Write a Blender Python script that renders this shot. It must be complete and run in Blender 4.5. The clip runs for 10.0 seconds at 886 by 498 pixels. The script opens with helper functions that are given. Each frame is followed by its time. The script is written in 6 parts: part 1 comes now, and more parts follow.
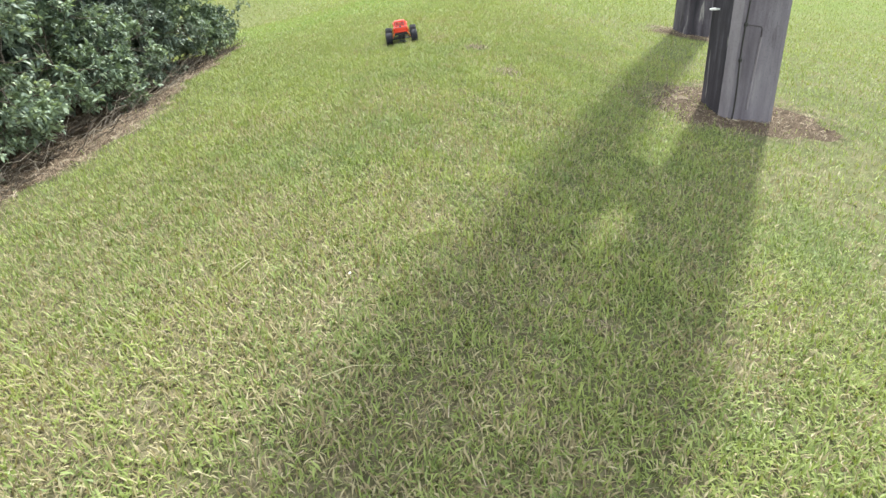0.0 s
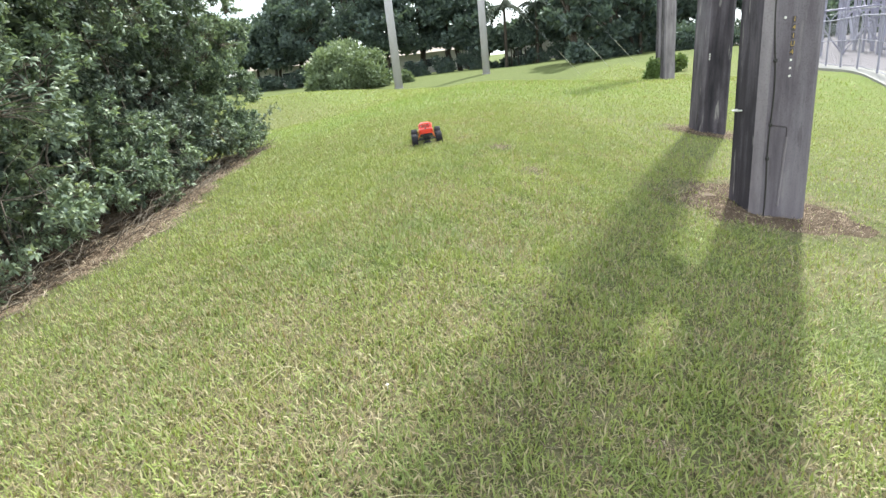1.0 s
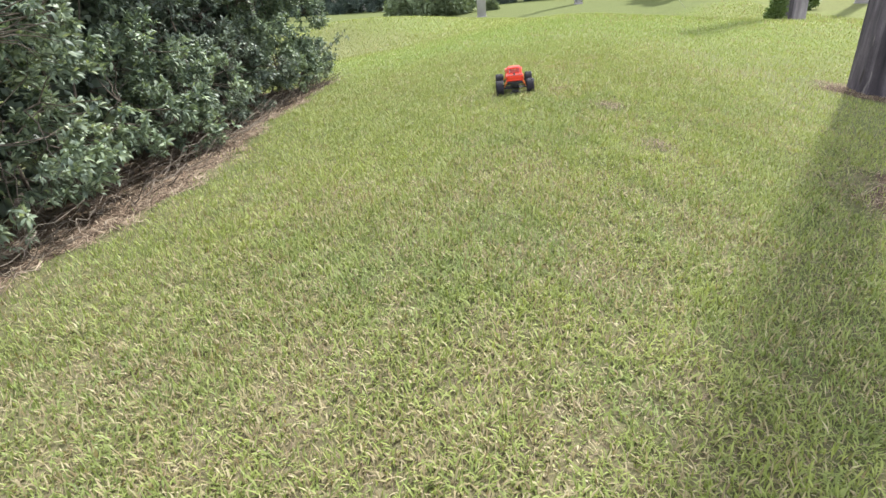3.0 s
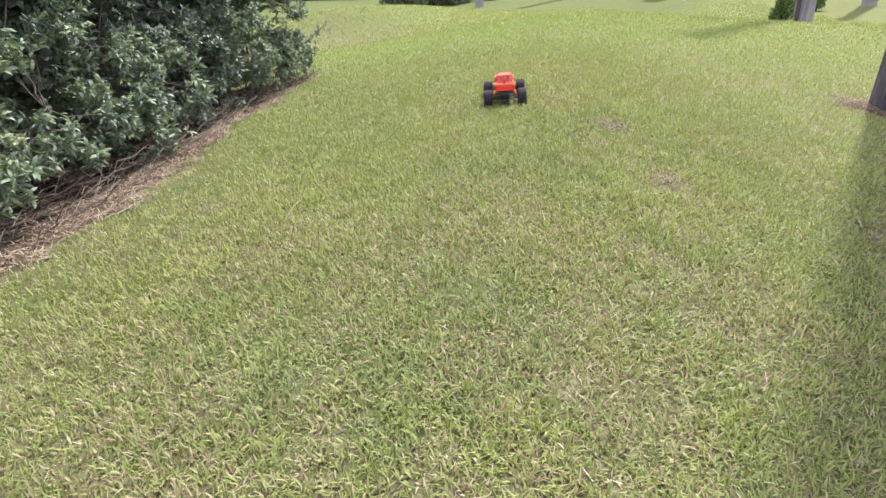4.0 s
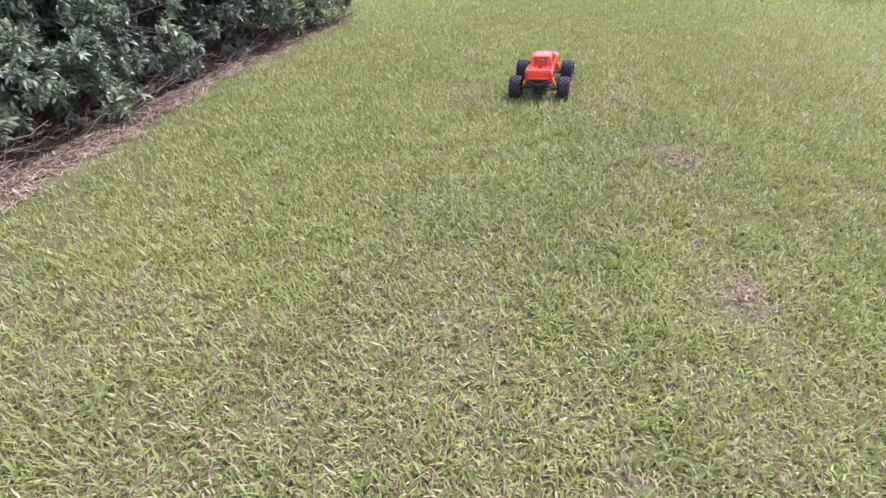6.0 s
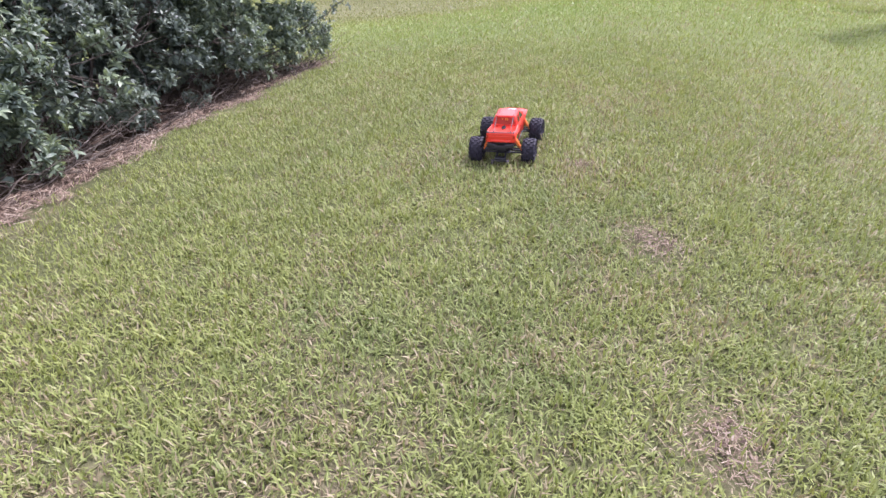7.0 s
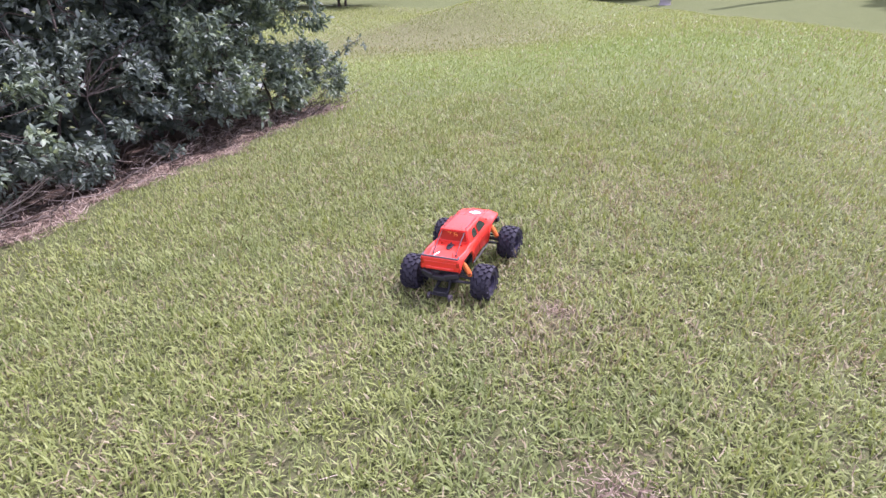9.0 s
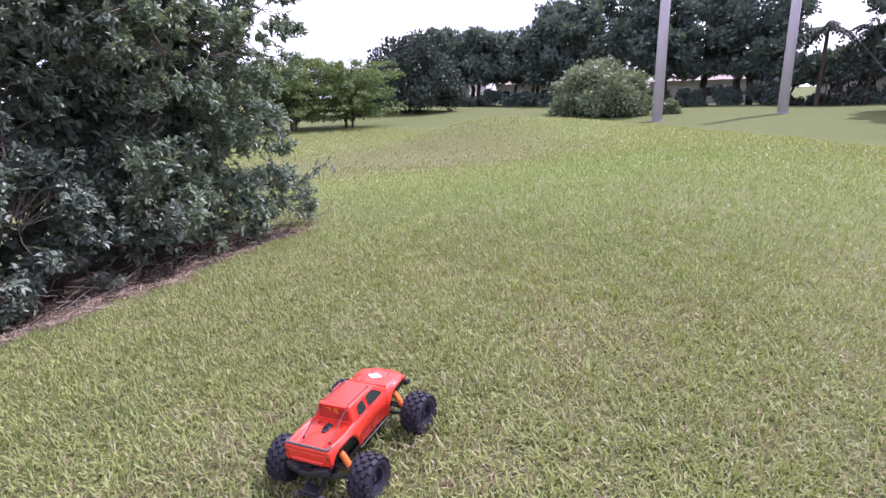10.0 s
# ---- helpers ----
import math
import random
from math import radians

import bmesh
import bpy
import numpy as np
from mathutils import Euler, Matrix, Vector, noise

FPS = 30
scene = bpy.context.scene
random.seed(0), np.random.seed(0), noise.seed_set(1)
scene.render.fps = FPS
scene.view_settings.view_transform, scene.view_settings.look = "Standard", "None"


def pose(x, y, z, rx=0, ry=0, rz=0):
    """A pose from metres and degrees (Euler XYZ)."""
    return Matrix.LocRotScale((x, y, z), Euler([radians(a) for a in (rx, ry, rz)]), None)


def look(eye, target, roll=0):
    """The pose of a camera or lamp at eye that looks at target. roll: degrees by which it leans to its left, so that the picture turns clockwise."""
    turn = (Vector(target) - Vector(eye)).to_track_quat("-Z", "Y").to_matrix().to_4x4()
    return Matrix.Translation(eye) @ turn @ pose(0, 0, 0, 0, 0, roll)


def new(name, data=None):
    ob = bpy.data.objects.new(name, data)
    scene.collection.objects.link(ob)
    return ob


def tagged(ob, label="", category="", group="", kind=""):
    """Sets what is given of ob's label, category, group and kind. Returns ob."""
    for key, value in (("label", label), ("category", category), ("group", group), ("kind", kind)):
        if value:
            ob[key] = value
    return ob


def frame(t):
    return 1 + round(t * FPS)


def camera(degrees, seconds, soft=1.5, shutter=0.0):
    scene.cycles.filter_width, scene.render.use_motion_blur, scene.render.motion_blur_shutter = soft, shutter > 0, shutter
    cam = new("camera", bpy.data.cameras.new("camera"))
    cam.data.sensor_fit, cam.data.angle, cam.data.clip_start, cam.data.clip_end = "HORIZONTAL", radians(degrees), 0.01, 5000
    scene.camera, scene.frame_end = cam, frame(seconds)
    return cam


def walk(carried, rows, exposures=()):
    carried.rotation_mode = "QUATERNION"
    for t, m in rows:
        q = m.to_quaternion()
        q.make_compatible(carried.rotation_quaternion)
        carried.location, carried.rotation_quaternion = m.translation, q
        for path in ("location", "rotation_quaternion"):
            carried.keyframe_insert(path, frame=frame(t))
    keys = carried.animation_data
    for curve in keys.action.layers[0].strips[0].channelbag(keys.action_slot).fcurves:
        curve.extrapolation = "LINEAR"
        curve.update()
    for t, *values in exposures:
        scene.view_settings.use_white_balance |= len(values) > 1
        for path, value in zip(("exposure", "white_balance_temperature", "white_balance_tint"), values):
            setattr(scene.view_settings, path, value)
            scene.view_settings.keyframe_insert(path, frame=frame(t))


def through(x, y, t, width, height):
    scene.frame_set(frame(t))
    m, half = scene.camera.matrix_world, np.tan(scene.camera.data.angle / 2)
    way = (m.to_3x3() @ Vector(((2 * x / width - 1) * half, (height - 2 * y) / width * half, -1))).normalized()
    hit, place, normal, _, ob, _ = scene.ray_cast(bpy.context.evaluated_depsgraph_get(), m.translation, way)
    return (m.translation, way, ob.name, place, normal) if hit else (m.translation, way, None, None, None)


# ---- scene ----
cam = camera(77.0, 10.0, soft=1.45)
PATH = [
    (0, (-0.135, -0.059, 1.537), (-0.191, 1.706, 0.598), -6.3),
    (0.5, (-0.270, -0.106, 1.593), (-0.411, 1.785, 0.958), -5.8),
    (1, (-0.256, 0.074, 1.585), (-0.337, 1.967, 0.944), -6.6),
    (1.5, (-0.291, 0.370, 1.583), (-0.404, 2.250, 0.910), -2.9),
    (2, (-0.425, 0.749, 1.561), (-0.448, 2.516, 0.624), -3.5),
    (2.5, (-0.434, 1.121, 1.570), (-0.682, 2.945, 0.786), -5.3),
    (3, (-0.436, 1.509, 1.596), (-0.764, 3.298, 0.763), -4.8),
    (3.2, (-0.449, 1.684, 1.604), (-0.732, 3.484, 0.780), -3.3),
    (4.3, (-0.343, 2.692, 1.670), (-0.658, 4.454, 0.779), -2.9),
    (4.5, (-0.317, 2.896, 1.664), (-0.621, 4.655, 0.762), -2.3),
    (5, (-0.161, 3.356, 1.690), (-0.468, 5.123, 0.804), -8.1),
    (5.5, (-0.004, 3.812, 1.695), (-0.522, 5.426, 0.632), -6.1),
    (6, (0.009, 4.225, 1.718), (-0.537, 5.834, 0.663), -0.6),
    (6.2, (0.042, 4.365, 1.741), (-0.424, 6.030, 0.736), -3.2),
    (7.3, (0.167, 5.164, 1.789), (-0.448, 6.807, 0.827), -0.8),
    (7.5, (0.176, 5.344, 1.806), (-0.454, 6.954, 0.801), -2.6),
    (8, (0.263, 5.696, 1.807), (-0.504, 7.334, 0.955), -2.1),
    (8.5, (0.394, 6.064, 1.816), (-0.416, 7.663, 0.930), -3.8),
    (9, (0.380, 6.464, 1.825), (-0.424, 8.063, 0.933), -0.6),
    (9.5, (0.538, 6.794, 1.834), (-0.398, 8.452, 1.220), -2.2),
    (10, (0.589, 7.210, 1.835), (-0.306, 8.918, 1.302), -1.6),
]
EXPOSURES = [(0.0, 0.96, 6300, 0), (1.5, 0.92, 6250, 2), (3.2, 0.86, 6350, 9), (5.5, 0.77, 5900, 25), (7.5, 0.69, 5750, 33), (9.0, 0.74, 5650, 39), (10.0, 0.54, 5680, 37)]
walk(cam, [(t, look(eye, target, roll)) for t, eye, target, roll in PATH], EXPOSURES)


# ---- world, sun ----
SUN_AZ = radians(31)      # from +y towards +x
SUN_EL = radians(58)
world = bpy.data.worlds.new("sky")
scene.world = world
world.use_nodes = True
wn = world.node_tree
wn.nodes.clear()
w_out = wn.nodes.new("ShaderNodeOutputWorld")
w_bg = wn.nodes.new("ShaderNodeBackground")
w_sky = wn.nodes.new("ShaderNodeTexSky")
w_sky.sky_type = "NISHITA"
w_sky.sun_disc = False
w_sky.sun_elevation = SUN_EL
w_sky.sun_rotation = SUN_AZ
w_sky.dust_density = 1.5
w_tc = wn.nodes.new("ShaderNodeTexCoord")
w_map = wn.nodes.new("ShaderNodeMapping")
w_map.inputs["Scale"].default_value = (1.0, 1.0, 2.6)
w_map.inputs["Location"].default_value = (0.35, 0.1, 0.0)
w_noise = wn.nodes.new("ShaderNodeTexNoise")
w_noise.inputs["Scale"].default_value = 2.1
w_noise.inputs["Detail"].default_value = 7.0
w_noise.inputs["Roughness"].default_value = 0.55
w_ramp = wn.nodes.new("ShaderNodeValToRGB")
w_ramp.color_ramp.elements[0].position = 0.36
w_ramp.color_ramp.elements[1].position = 0.50
w_mix = wn.nodes.new("ShaderNodeMix")
w_mix.data_type = "RGBA"
w_mix.inputs["B"].default_value = (11.5, 11.6, 12.0, 1.0)
wn.links.new(w_tc.outputs["Generated"], w_map.inputs["Vector"])
wn.links.new(w_map.outputs["Vector"], w_noise.inputs["Vector"])
wn.links.new(w_noise.outputs["Fac"], w_ramp.inputs["Fac"])
wn.links.new(w_ramp.outputs["Color"], w_mix.inputs["Factor"])
wn.links.new(w_sky.outputs["Color"], w_mix.inputs["A"])
wn.links.new(w_mix.outputs["Result"], w_bg.inputs["Color"])
w_bg.inputs["Strength"].default_value = 0.115
wn.links.new(w_bg.outputs["Background"], w_out.inputs["Surface"])

sun = new("sun", bpy.data.lights.new("sun", "SUN"))
sun.data.energy = 4.8
sun.data.angle = radians(1.5)
sun.data.color = (1.0, 0.955, 0.88)
sun_dir = Vector((math.sin(SUN_AZ) * math.cos(SUN_EL), math.cos(SUN_AZ) * math.cos(SUN_EL), math.sin(SUN_EL)))
sun.matrix_world = look(sun_dir * 60, (0, 0, 0))


# ---- materials ----
class Mat:
    """A small node builder round a Principled shader."""

    def __init__(self, name, rough=0.6, metal=0.0, color=(0.5, 0.5, 0.5), spec=0.5):
        self.m = bpy.data.materials.new(name)
        self.m.use_nodes = True
        self.t = self.m.node_tree
        self.p = self.t.nodes["Principled BSDF"]
        self.out = self.t.nodes["Material Output"]
        self.p.inputs["Base Color"].default_value = (*color, 1)
        self.p.inputs["Roughness"].default_value = rough
        self.p.inputs["Metallic"].default_value = metal
        self.p.inputs["Specular IOR Level"].default_value = spec
        self.tc = None

    def node(self, kind, **inputs):
        n = self.t.nodes.new(kind)
        for k, v in inputs.items():
            n.inputs[k.replace("_", " ")].default_value = v
        return n

    def link(self, a, b):
        self.t.links.new(a, b)

    def coord(self, scale=(1, 1, 1), kind="Object"):
        if self.tc is None:
            self.tc = self.t.nodes.new("ShaderNodeTexCoord")
        mp = self.t.nodes.new("ShaderNodeMapping")
        mp.inputs["Scale"].default_value = scale
        self.link(self.tc.outputs[kind], mp.inputs["Vector"])
        return mp.outputs["Vector"]

    def noise(self, scale, detail=4.0, rough=0.55, stretch=(1, 1, 1)):
        n = self.node("ShaderNodeTexNoise", Scale=scale, Detail=detail, Roughness=rough)
        self.link(self.coord(stretch), n.inputs["Vector"])
        return n.outputs["Fac"]

    def ramp(self, fac, stops):
        r = self.t.nodes.new("ShaderNodeValToRGB")
        e = r.color_ramp.elements
        while len(e) < len(stops):
            e.new(0.5)
        for el, (pos, col) in zip(e, stops):
            el.position = pos
            el.color = (*col, 1) if len(col) == 3 else col
        self.link(fac, r.inputs["Fac"])
        return r.outputs["Color"]

    def mix(self, fac, a, b, mode="MIX"):
        n = self.t.nodes.new("ShaderNodeMix")
        n.data_type = "RGBA"
        n.blend_type = mode
        for sock, v in (("Factor", fac), ("A", a), ("B", b)):
            if isinstance(v, (int, float)):
                n.inputs[sock].default_value = v
            elif isinstance(v, tuple):
                n.inputs[sock].default_value = (*v, 1)
            else:
                self.link(v, n.inputs[sock])
        return n.outputs["Result"]

    def bump(self, fac, strength=0.3, dist=0.01):
        b = self.node("ShaderNodeBump", Strength=strength, Distance=dist)
        self.link(fac, b.inputs["Height"])
        self.link(b.outputs["Normal"], self.p.inputs["Normal"])

    def base(self, col):
        self.link(col, self.p.inputs["Base Color"])

    def island(self):
        g = self.t.nodes.new("ShaderNodeNewGeometry")
        return g.outputs["Random Per Island"]

    def leafy(self, col, amount=0.3, tint=(1.0, 1.0, 0.55)):
        """Lets part of the light through, as thin leaves do."""
        tr = self.t.nodes.new("ShaderNodeBsdfTranslucent")
        self.link(self.mix(1.0, col, tint, "MULTIPLY"), tr.inputs["Color"])
        ms = self.t.nodes.new("ShaderNodeMixShader")
        ms.inputs["Fac"].default_value = amount
        self.link(self.p.outputs["BSDF"], ms.inputs[1])
        self.link(tr.outputs["BSDF"], ms.inputs[2])
        self.link(ms.outputs["Shader"], self.out.inputs["Surface"])


def dryness(a):
    """0 on fresh turf to 1 on straw-dry turf: broad uneven patches, drier where the walk begins."""
    sep = a.node("ShaderNodeSeparateXYZ")
    a.link(a.coord(), sep.inputs["Vector"])
    ry = a.node("ShaderNodeMapRange")
    for k, v in (("From Min", 1.2), ("From Max", 7.0), ("To Min", 0.17), ("To Max", -0.05)):
        ry.inputs[k].default_value = v
    a.link(sep.outputs["Y"], ry.inputs["Value"])
    rx = a.node("ShaderNodeMapRange")
    for k, v in (("From Min", -1.0), ("From Max", 1.2), ("To Min", 1.0), ("To Max", 0.25)):
        rx.inputs[k].default_value = v
    a.link(sep.outputs["X"], rx.inputs["Value"])
    mul = a.node("ShaderNodeMath")
    mul.operation = "MULTIPLY"
    a.link(ry.outputs["Result"], mul.inputs[0])
    a.link(rx.outputs["Result"], mul.inputs[1])
    n = a.mix(0.45, a.noise(1.15, 4.0, 0.6), a.noise(4.2, 3.0, 0.6))
    add = a.node("ShaderNodeMath")
    a.link(n, add.inputs[0])
    a.link(mul.outputs["Value"], add.inputs[1])
    return a.ramp(add.outputs["Value"], [(0.44, (0, 0, 0)), (0.66, (1, 1, 1))]), sep


def spot(a, centre, inner, outer, most):
    """most inside a ragged round spot of the lawn, falling to 0 outside it."""
    off = a.node("ShaderNodeVectorMath")
    off.operation = "DISTANCE"
    off.inputs[1].default_value = centre
    a.link(a.coord(), off.inputs[0])
    rim = a.node("ShaderNodeMath")
    rim.operation = "MULTIPLY_ADD"
    rim.inputs[1].default_value = 9.0
    a.link(a.noise(0.30, 4.0, 0.6), rim.inputs[0])
    a.link(off.outputs["Value"], rim.inputs[2])
    fade = a.node("ShaderNodeMapRange")
    for key, v in (("From Min", inner + 4.5), ("From Max", outer + 4.5), ("To Min", most), ("To Max", 0.0)):
        fade.inputs[key].default_value = v
    a.link(rim.outputs["Value"], fade.inputs["Value"])
    return fade.outputs["Result"]


HOLLOW = (-11.5, 27.0, 0.0)      # scalped tan turf behind the shrubs
LUSH = (-0.8, 18.5, 0.0)         # fresh turf along the swell


def mat_lawn():
    a = Mat("lawn_soil", 0.95, spec=0.12)
    dry, sep = dryness(a)
    fine = a.noise(38.0, 5.0, 0.7)
    clump = a.noise(9.0, 4.0, 0.7)
    # thatch and soil between the blades
    close = a.mix(dry, (0.118, 0.132, 0.054), (0.205, 0.176, 0.110))
    close = a.mix(a.ramp(clump, [(0.38, (0.30, 0.30, 0.30)), (0.60, (1, 1, 1))]), (0.072, 0.072, 0.035), close)
    # turf too far off for single blades
    big = a.noise(0.33, 3.0)
    wide = a.noise(0.085, 3.0, 0.5)
    mid = a.noise(1.7, 4.0, 0.6)
    turf = a.mix(big, (0.128, 0.178, 0.046), (0.170, 0.208, 0.060))
    turf = a.mix(a.ramp(wide, [(0.40, (0, 0, 0)), (0.62, (0.85, 0.85, 0.85))]), turf, (0.150, 0.155, 0.065))
    turf = a.mix(a.ramp(mid, [(0.45, (0, 0, 0)), (0.68, (1, 1, 1))]), turf, (0.185, 0.200, 0.078))
    turf = a.mix(a.ramp(clump, [(0.36, (0.45, 0.45, 0.45)), (0.60, (1, 1, 1))]), (0.080, 0.092, 0.032), turf)
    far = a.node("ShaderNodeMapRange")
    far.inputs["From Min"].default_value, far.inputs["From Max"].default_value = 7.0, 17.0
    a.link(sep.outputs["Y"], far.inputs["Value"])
    turf = a.mix(spot(a, LUSH, 2.0, 8.0, 0.40), turf, a.mix(clump, (0.118, 0.205, 0.036), (0.168, 0.260, 0.050)))
    turf = a.mix(spot(a, HOLLOW, 4.0, 9.0, 0.5), turf, a.mix(clump, (0.108, 0.104, 0.050), (0.166, 0.156, 0.080)))
    rough = a.node("ShaderNodeMapRange")
    rough.inputs["From Min"].default_value, rough.inputs["From Max"].default_value = 42.0, 47.0
    a.link(sep.outputs["Y"], rough.inputs["Value"])
    turf = a.mix(rough.outputs["Result"], turf, a.mix(mid, (0.084, 0.106, 0.036), (0.130, 0.150, 0.054)))      # darker olive turf beyond the swell
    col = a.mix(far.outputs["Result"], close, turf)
    col = a.mix(a.ramp(fine, [(0.30, (0.42, 0.42, 0.42)), (0.62, (1, 1, 1))]), (0.068, 0.073, 0.033), col)
    a.base(col)
    a.bump(fine, 0.7, 0.03)
    return a.m


def mat_blade(name, low, high, dry_share):
    """Grass blades: green to yellow-green, each blade its own tone, with straw-dry ones among them."""
    a = Mat(name, 0.50, spec=0.36)
    isl = a.island()
    dry, sep = dryness(a)
    big = a.noise(0.45, 3.0)
    tuft_n = a.noise(6.5, 3.0, 0.6)
    col = a.mix(isl, low, high)
    lime = a.mix(isl, (0.230, 0.278, 0.069), (0.339, 0.372, 0.110))
    col = a.mix(a.ramp(big, [(0.38, (0, 0, 0)), (0.64, (0.8, 0.8, 0.8))]), col, lime)
    col = a.mix(a.ramp(tuft_n, [(0.34, (0.520, 0.520, 0.520)), (0.50, (0, 0, 0))]), col, a.mix(isl, (0.116, 0.147, 0.040), (0.192, 0.228, 0.067)))
    patch = a.noise(1.5, 4.0, 0.6)
    col = a.mix(a.ramp(patch, [(0.50, (0, 0, 0)), (0.66, (0.65, 0.65, 0.65))]), col, a.mix(isl, (0.124, 0.174, 0.058), (0.206, 0.264, 0.096)))
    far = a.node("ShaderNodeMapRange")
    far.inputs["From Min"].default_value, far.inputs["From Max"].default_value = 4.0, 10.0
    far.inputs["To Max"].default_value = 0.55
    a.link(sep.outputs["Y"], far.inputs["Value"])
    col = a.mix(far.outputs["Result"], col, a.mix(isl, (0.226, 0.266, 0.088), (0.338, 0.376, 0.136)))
    col = a.mix(spot(a, LUSH, 2.0, 8.0, 0.40), col, a.mix(isl, (0.138, 0.225, 0.050), (0.215, 0.315, 0.078)))
    col = a.mix(spot(a, HOLLOW, 4.0, 9.0, 0.5), col, a.mix(isl, (0.130, 0.124, 0.060), (0.205, 0.192, 0.098)))
    wn_ = a.node("ShaderNodeTexWhiteNoise")
    wn_.noise_dimensions = "1D"
    a.link(isl, wn_.inputs["W"])
    add = a.node("ShaderNodeMath")
    add.operation = "MULTIPLY_ADD"
    a.link(dry, add.inputs[0])
    add.inputs[1].default_value = 0.44
    a.link(wn_.outputs["Value"], add.inputs[2])
    at = 1.0 - dry_share
    straw = a.ramp(isl, [(0.0, (0.205, 0.160, 0.090)), (0.5, (0.315, 0.265, 0.155)), (1.0, (0.440, 0.390, 0.250))])
    col = a.mix(a.ramp(add.outputs["Value"], [(at - 0.04, (0, 0, 0)), (at + 0.04, (1, 1, 1))]), col, straw)
    a.base(col)
    a.leafy(col, 0.30)
    return a.m


def mat_leaf(name, dark, mid, light, rough=0.38, through=0.22, light_at=0.86):
    a = Mat(name, rough, spec=0.5)
    isl = a.island()
    patch = a.noise(0.9, 3.0)
    col = a.ramp(isl, [(0.0, dark), (0.55, mid), (light_at, mid), (1.0, light)])
    col = a.mix(a.ramp(patch, [(0.35, (0, 0, 0)), (0.7, (1, 1, 1))]), col, a.mix(isl, mid, light))
    a.base(col)
    a.leafy(col, through)
    return a.m


def mat_bark(name, dark, light, scale=7.0):
    a = Mat(name, 0.9, spec=0.2)
    n = a.noise(scale, 6.0, 0.65, (1, 1, 0.18))
    a.base(a.mix(a.ramp(n, [(0.3, (0, 0, 0)), (0.7, (1, 1, 1))]), dark, light))
    a.bump(n, 0.7, 0.02)
    return a.m


def mat_pole(name, tones, scar, black=0.6):
    """Old concrete with vertical run-off stains; tones from dark to light."""
    a = Mat(name, 0.9, spec=0.2)
    streak = a.noise(7.0, 5.0, 0.65, (1, 1, 0.10))
    blotch = a.noise(2.2, 5.0, 0.6, (1, 1, 0.45))
    pits = a.noise(70.0, 4.0, 0.65)
    col = a.ramp(a.mix(0.45, streak, blotch), [(0.36, tones[0]), (0.48, tones[1]), (0.60, tones[2])])
    marks = a.noise(11.0, 3.0, 0.5, (1, 1, 0.16))
    col = a.mix(a.ramp(marks, [(0.63, (0, 0, 0)), (0.70, (scar, scar, scar))]), col, (0.40, 0.38, 0.36))
    col = a.mix(a.ramp(marks, [(0.28, (black, black, black)), (0.35, (0, 0, 0))]), col, (0.035, 0.031, 0.031))
    col = a.mix(a.ramp(pits, [(0.30, (0.6, 0.6, 0.6)), (0.48, (1, 1, 1))]), tuple(0.55 * c for c in tones[0]), col)
    a.base(col)
    a.bump(a.mix(0.6, streak, pits), 0.45, 0.012)
    return a.m


def mat_concrete(name, a_col, b_col, scale=3.0):
    a = Mat(name, 0.85, spec=0.3)
    n1 = a.noise(scale, 5.0, 0.6, (1, 1, 0.3))
    n2 = a.noise(scale * 22, 4.0)
    col = a.mix(n1, a_col, b_col)
    col = a.mix(a.ramp(n2, [(0.35, (0.75, 0.75, 0.75)), (0.6, (1, 1, 1))]), tuple(0.7 * c for c in a_col), col)
    a.base(col)
    a.bump(n2, 0.25, 0.006)
    return a.m


def mat_plain(name, color, rough=0.5, metal=0.0, spread=0.12, scale=30.0, bump=0.08, spec=0.5):
    a = Mat(name, rough, metal, color, spec)
    n = a.noise(scale, 4.0)
    a.base(a.mix(n, tuple(c * (1 - spread) for c in color), tuple(min(1, c * (1 + spread)) for c in color)))
    if bump:
        a.bump(n, bump, 0.004)
    return a.m


def mat_paint():
    a = Mat("red_orange_shell", 0.48, spec=0.4)
    n = a.noise(9.0, 3.0)
    dust = a.noise(60.0, 5.0, 0.7)
    col = a.mix(n, (0.64, 0.030, 0.013), (0.72, 0.040, 0.016))
    col = a.mix(a.ramp(dust, [(0.55, (0, 0, 0)), (0.85, (0.22, 0.22, 0.22))]), col, (0.70, 0.22, 0.15))
    a.base(col)
    a.p.inputs["Coat Weight"].default_value = 0.45
    a.p.inputs["Coat Roughness"].default_value = 0.07
    return a.m


def mat_litter(name="dead_litter", lift=1.0):
    a = Mat(name, 0.95, spec=0.15)
    isl = a.island()
    tones = ((0.0, (0.088, 0.060, 0.045)), (0.45, (0.205, 0.148, 0.108)), (0.8, (0.33, 0.255, 0.19)), (1.0, (0.47, 0.40, 0.31)))
    a.base(a.ramp(isl, [(p, tuple(min(0.62, c * lift) for c in q)) for p, q in tones]))
    return a.m


def mat_dirt():
    a = Mat("bare_dirt", 0.97, spec=0.1)
    n = a.noise(5.0, 5.0, 0.65)
    f = a.noise(55.0, 5.0, 0.7)
    col = a.mix(a.ramp(n, [(0.35, (0, 0, 0)), (0.65, (1, 1, 1))]), (0.085, 0.058, 0.042), (0.19, 0.145, 0.105))
    a.base(a.mix(a.ramp(f, [(0.35, (0, 0, 0)), (0.65, (1, 1, 1))]), (0.045, 0.032, 0.024), col))
    a.bump(f, 0.9, 0.03)
    return a.m


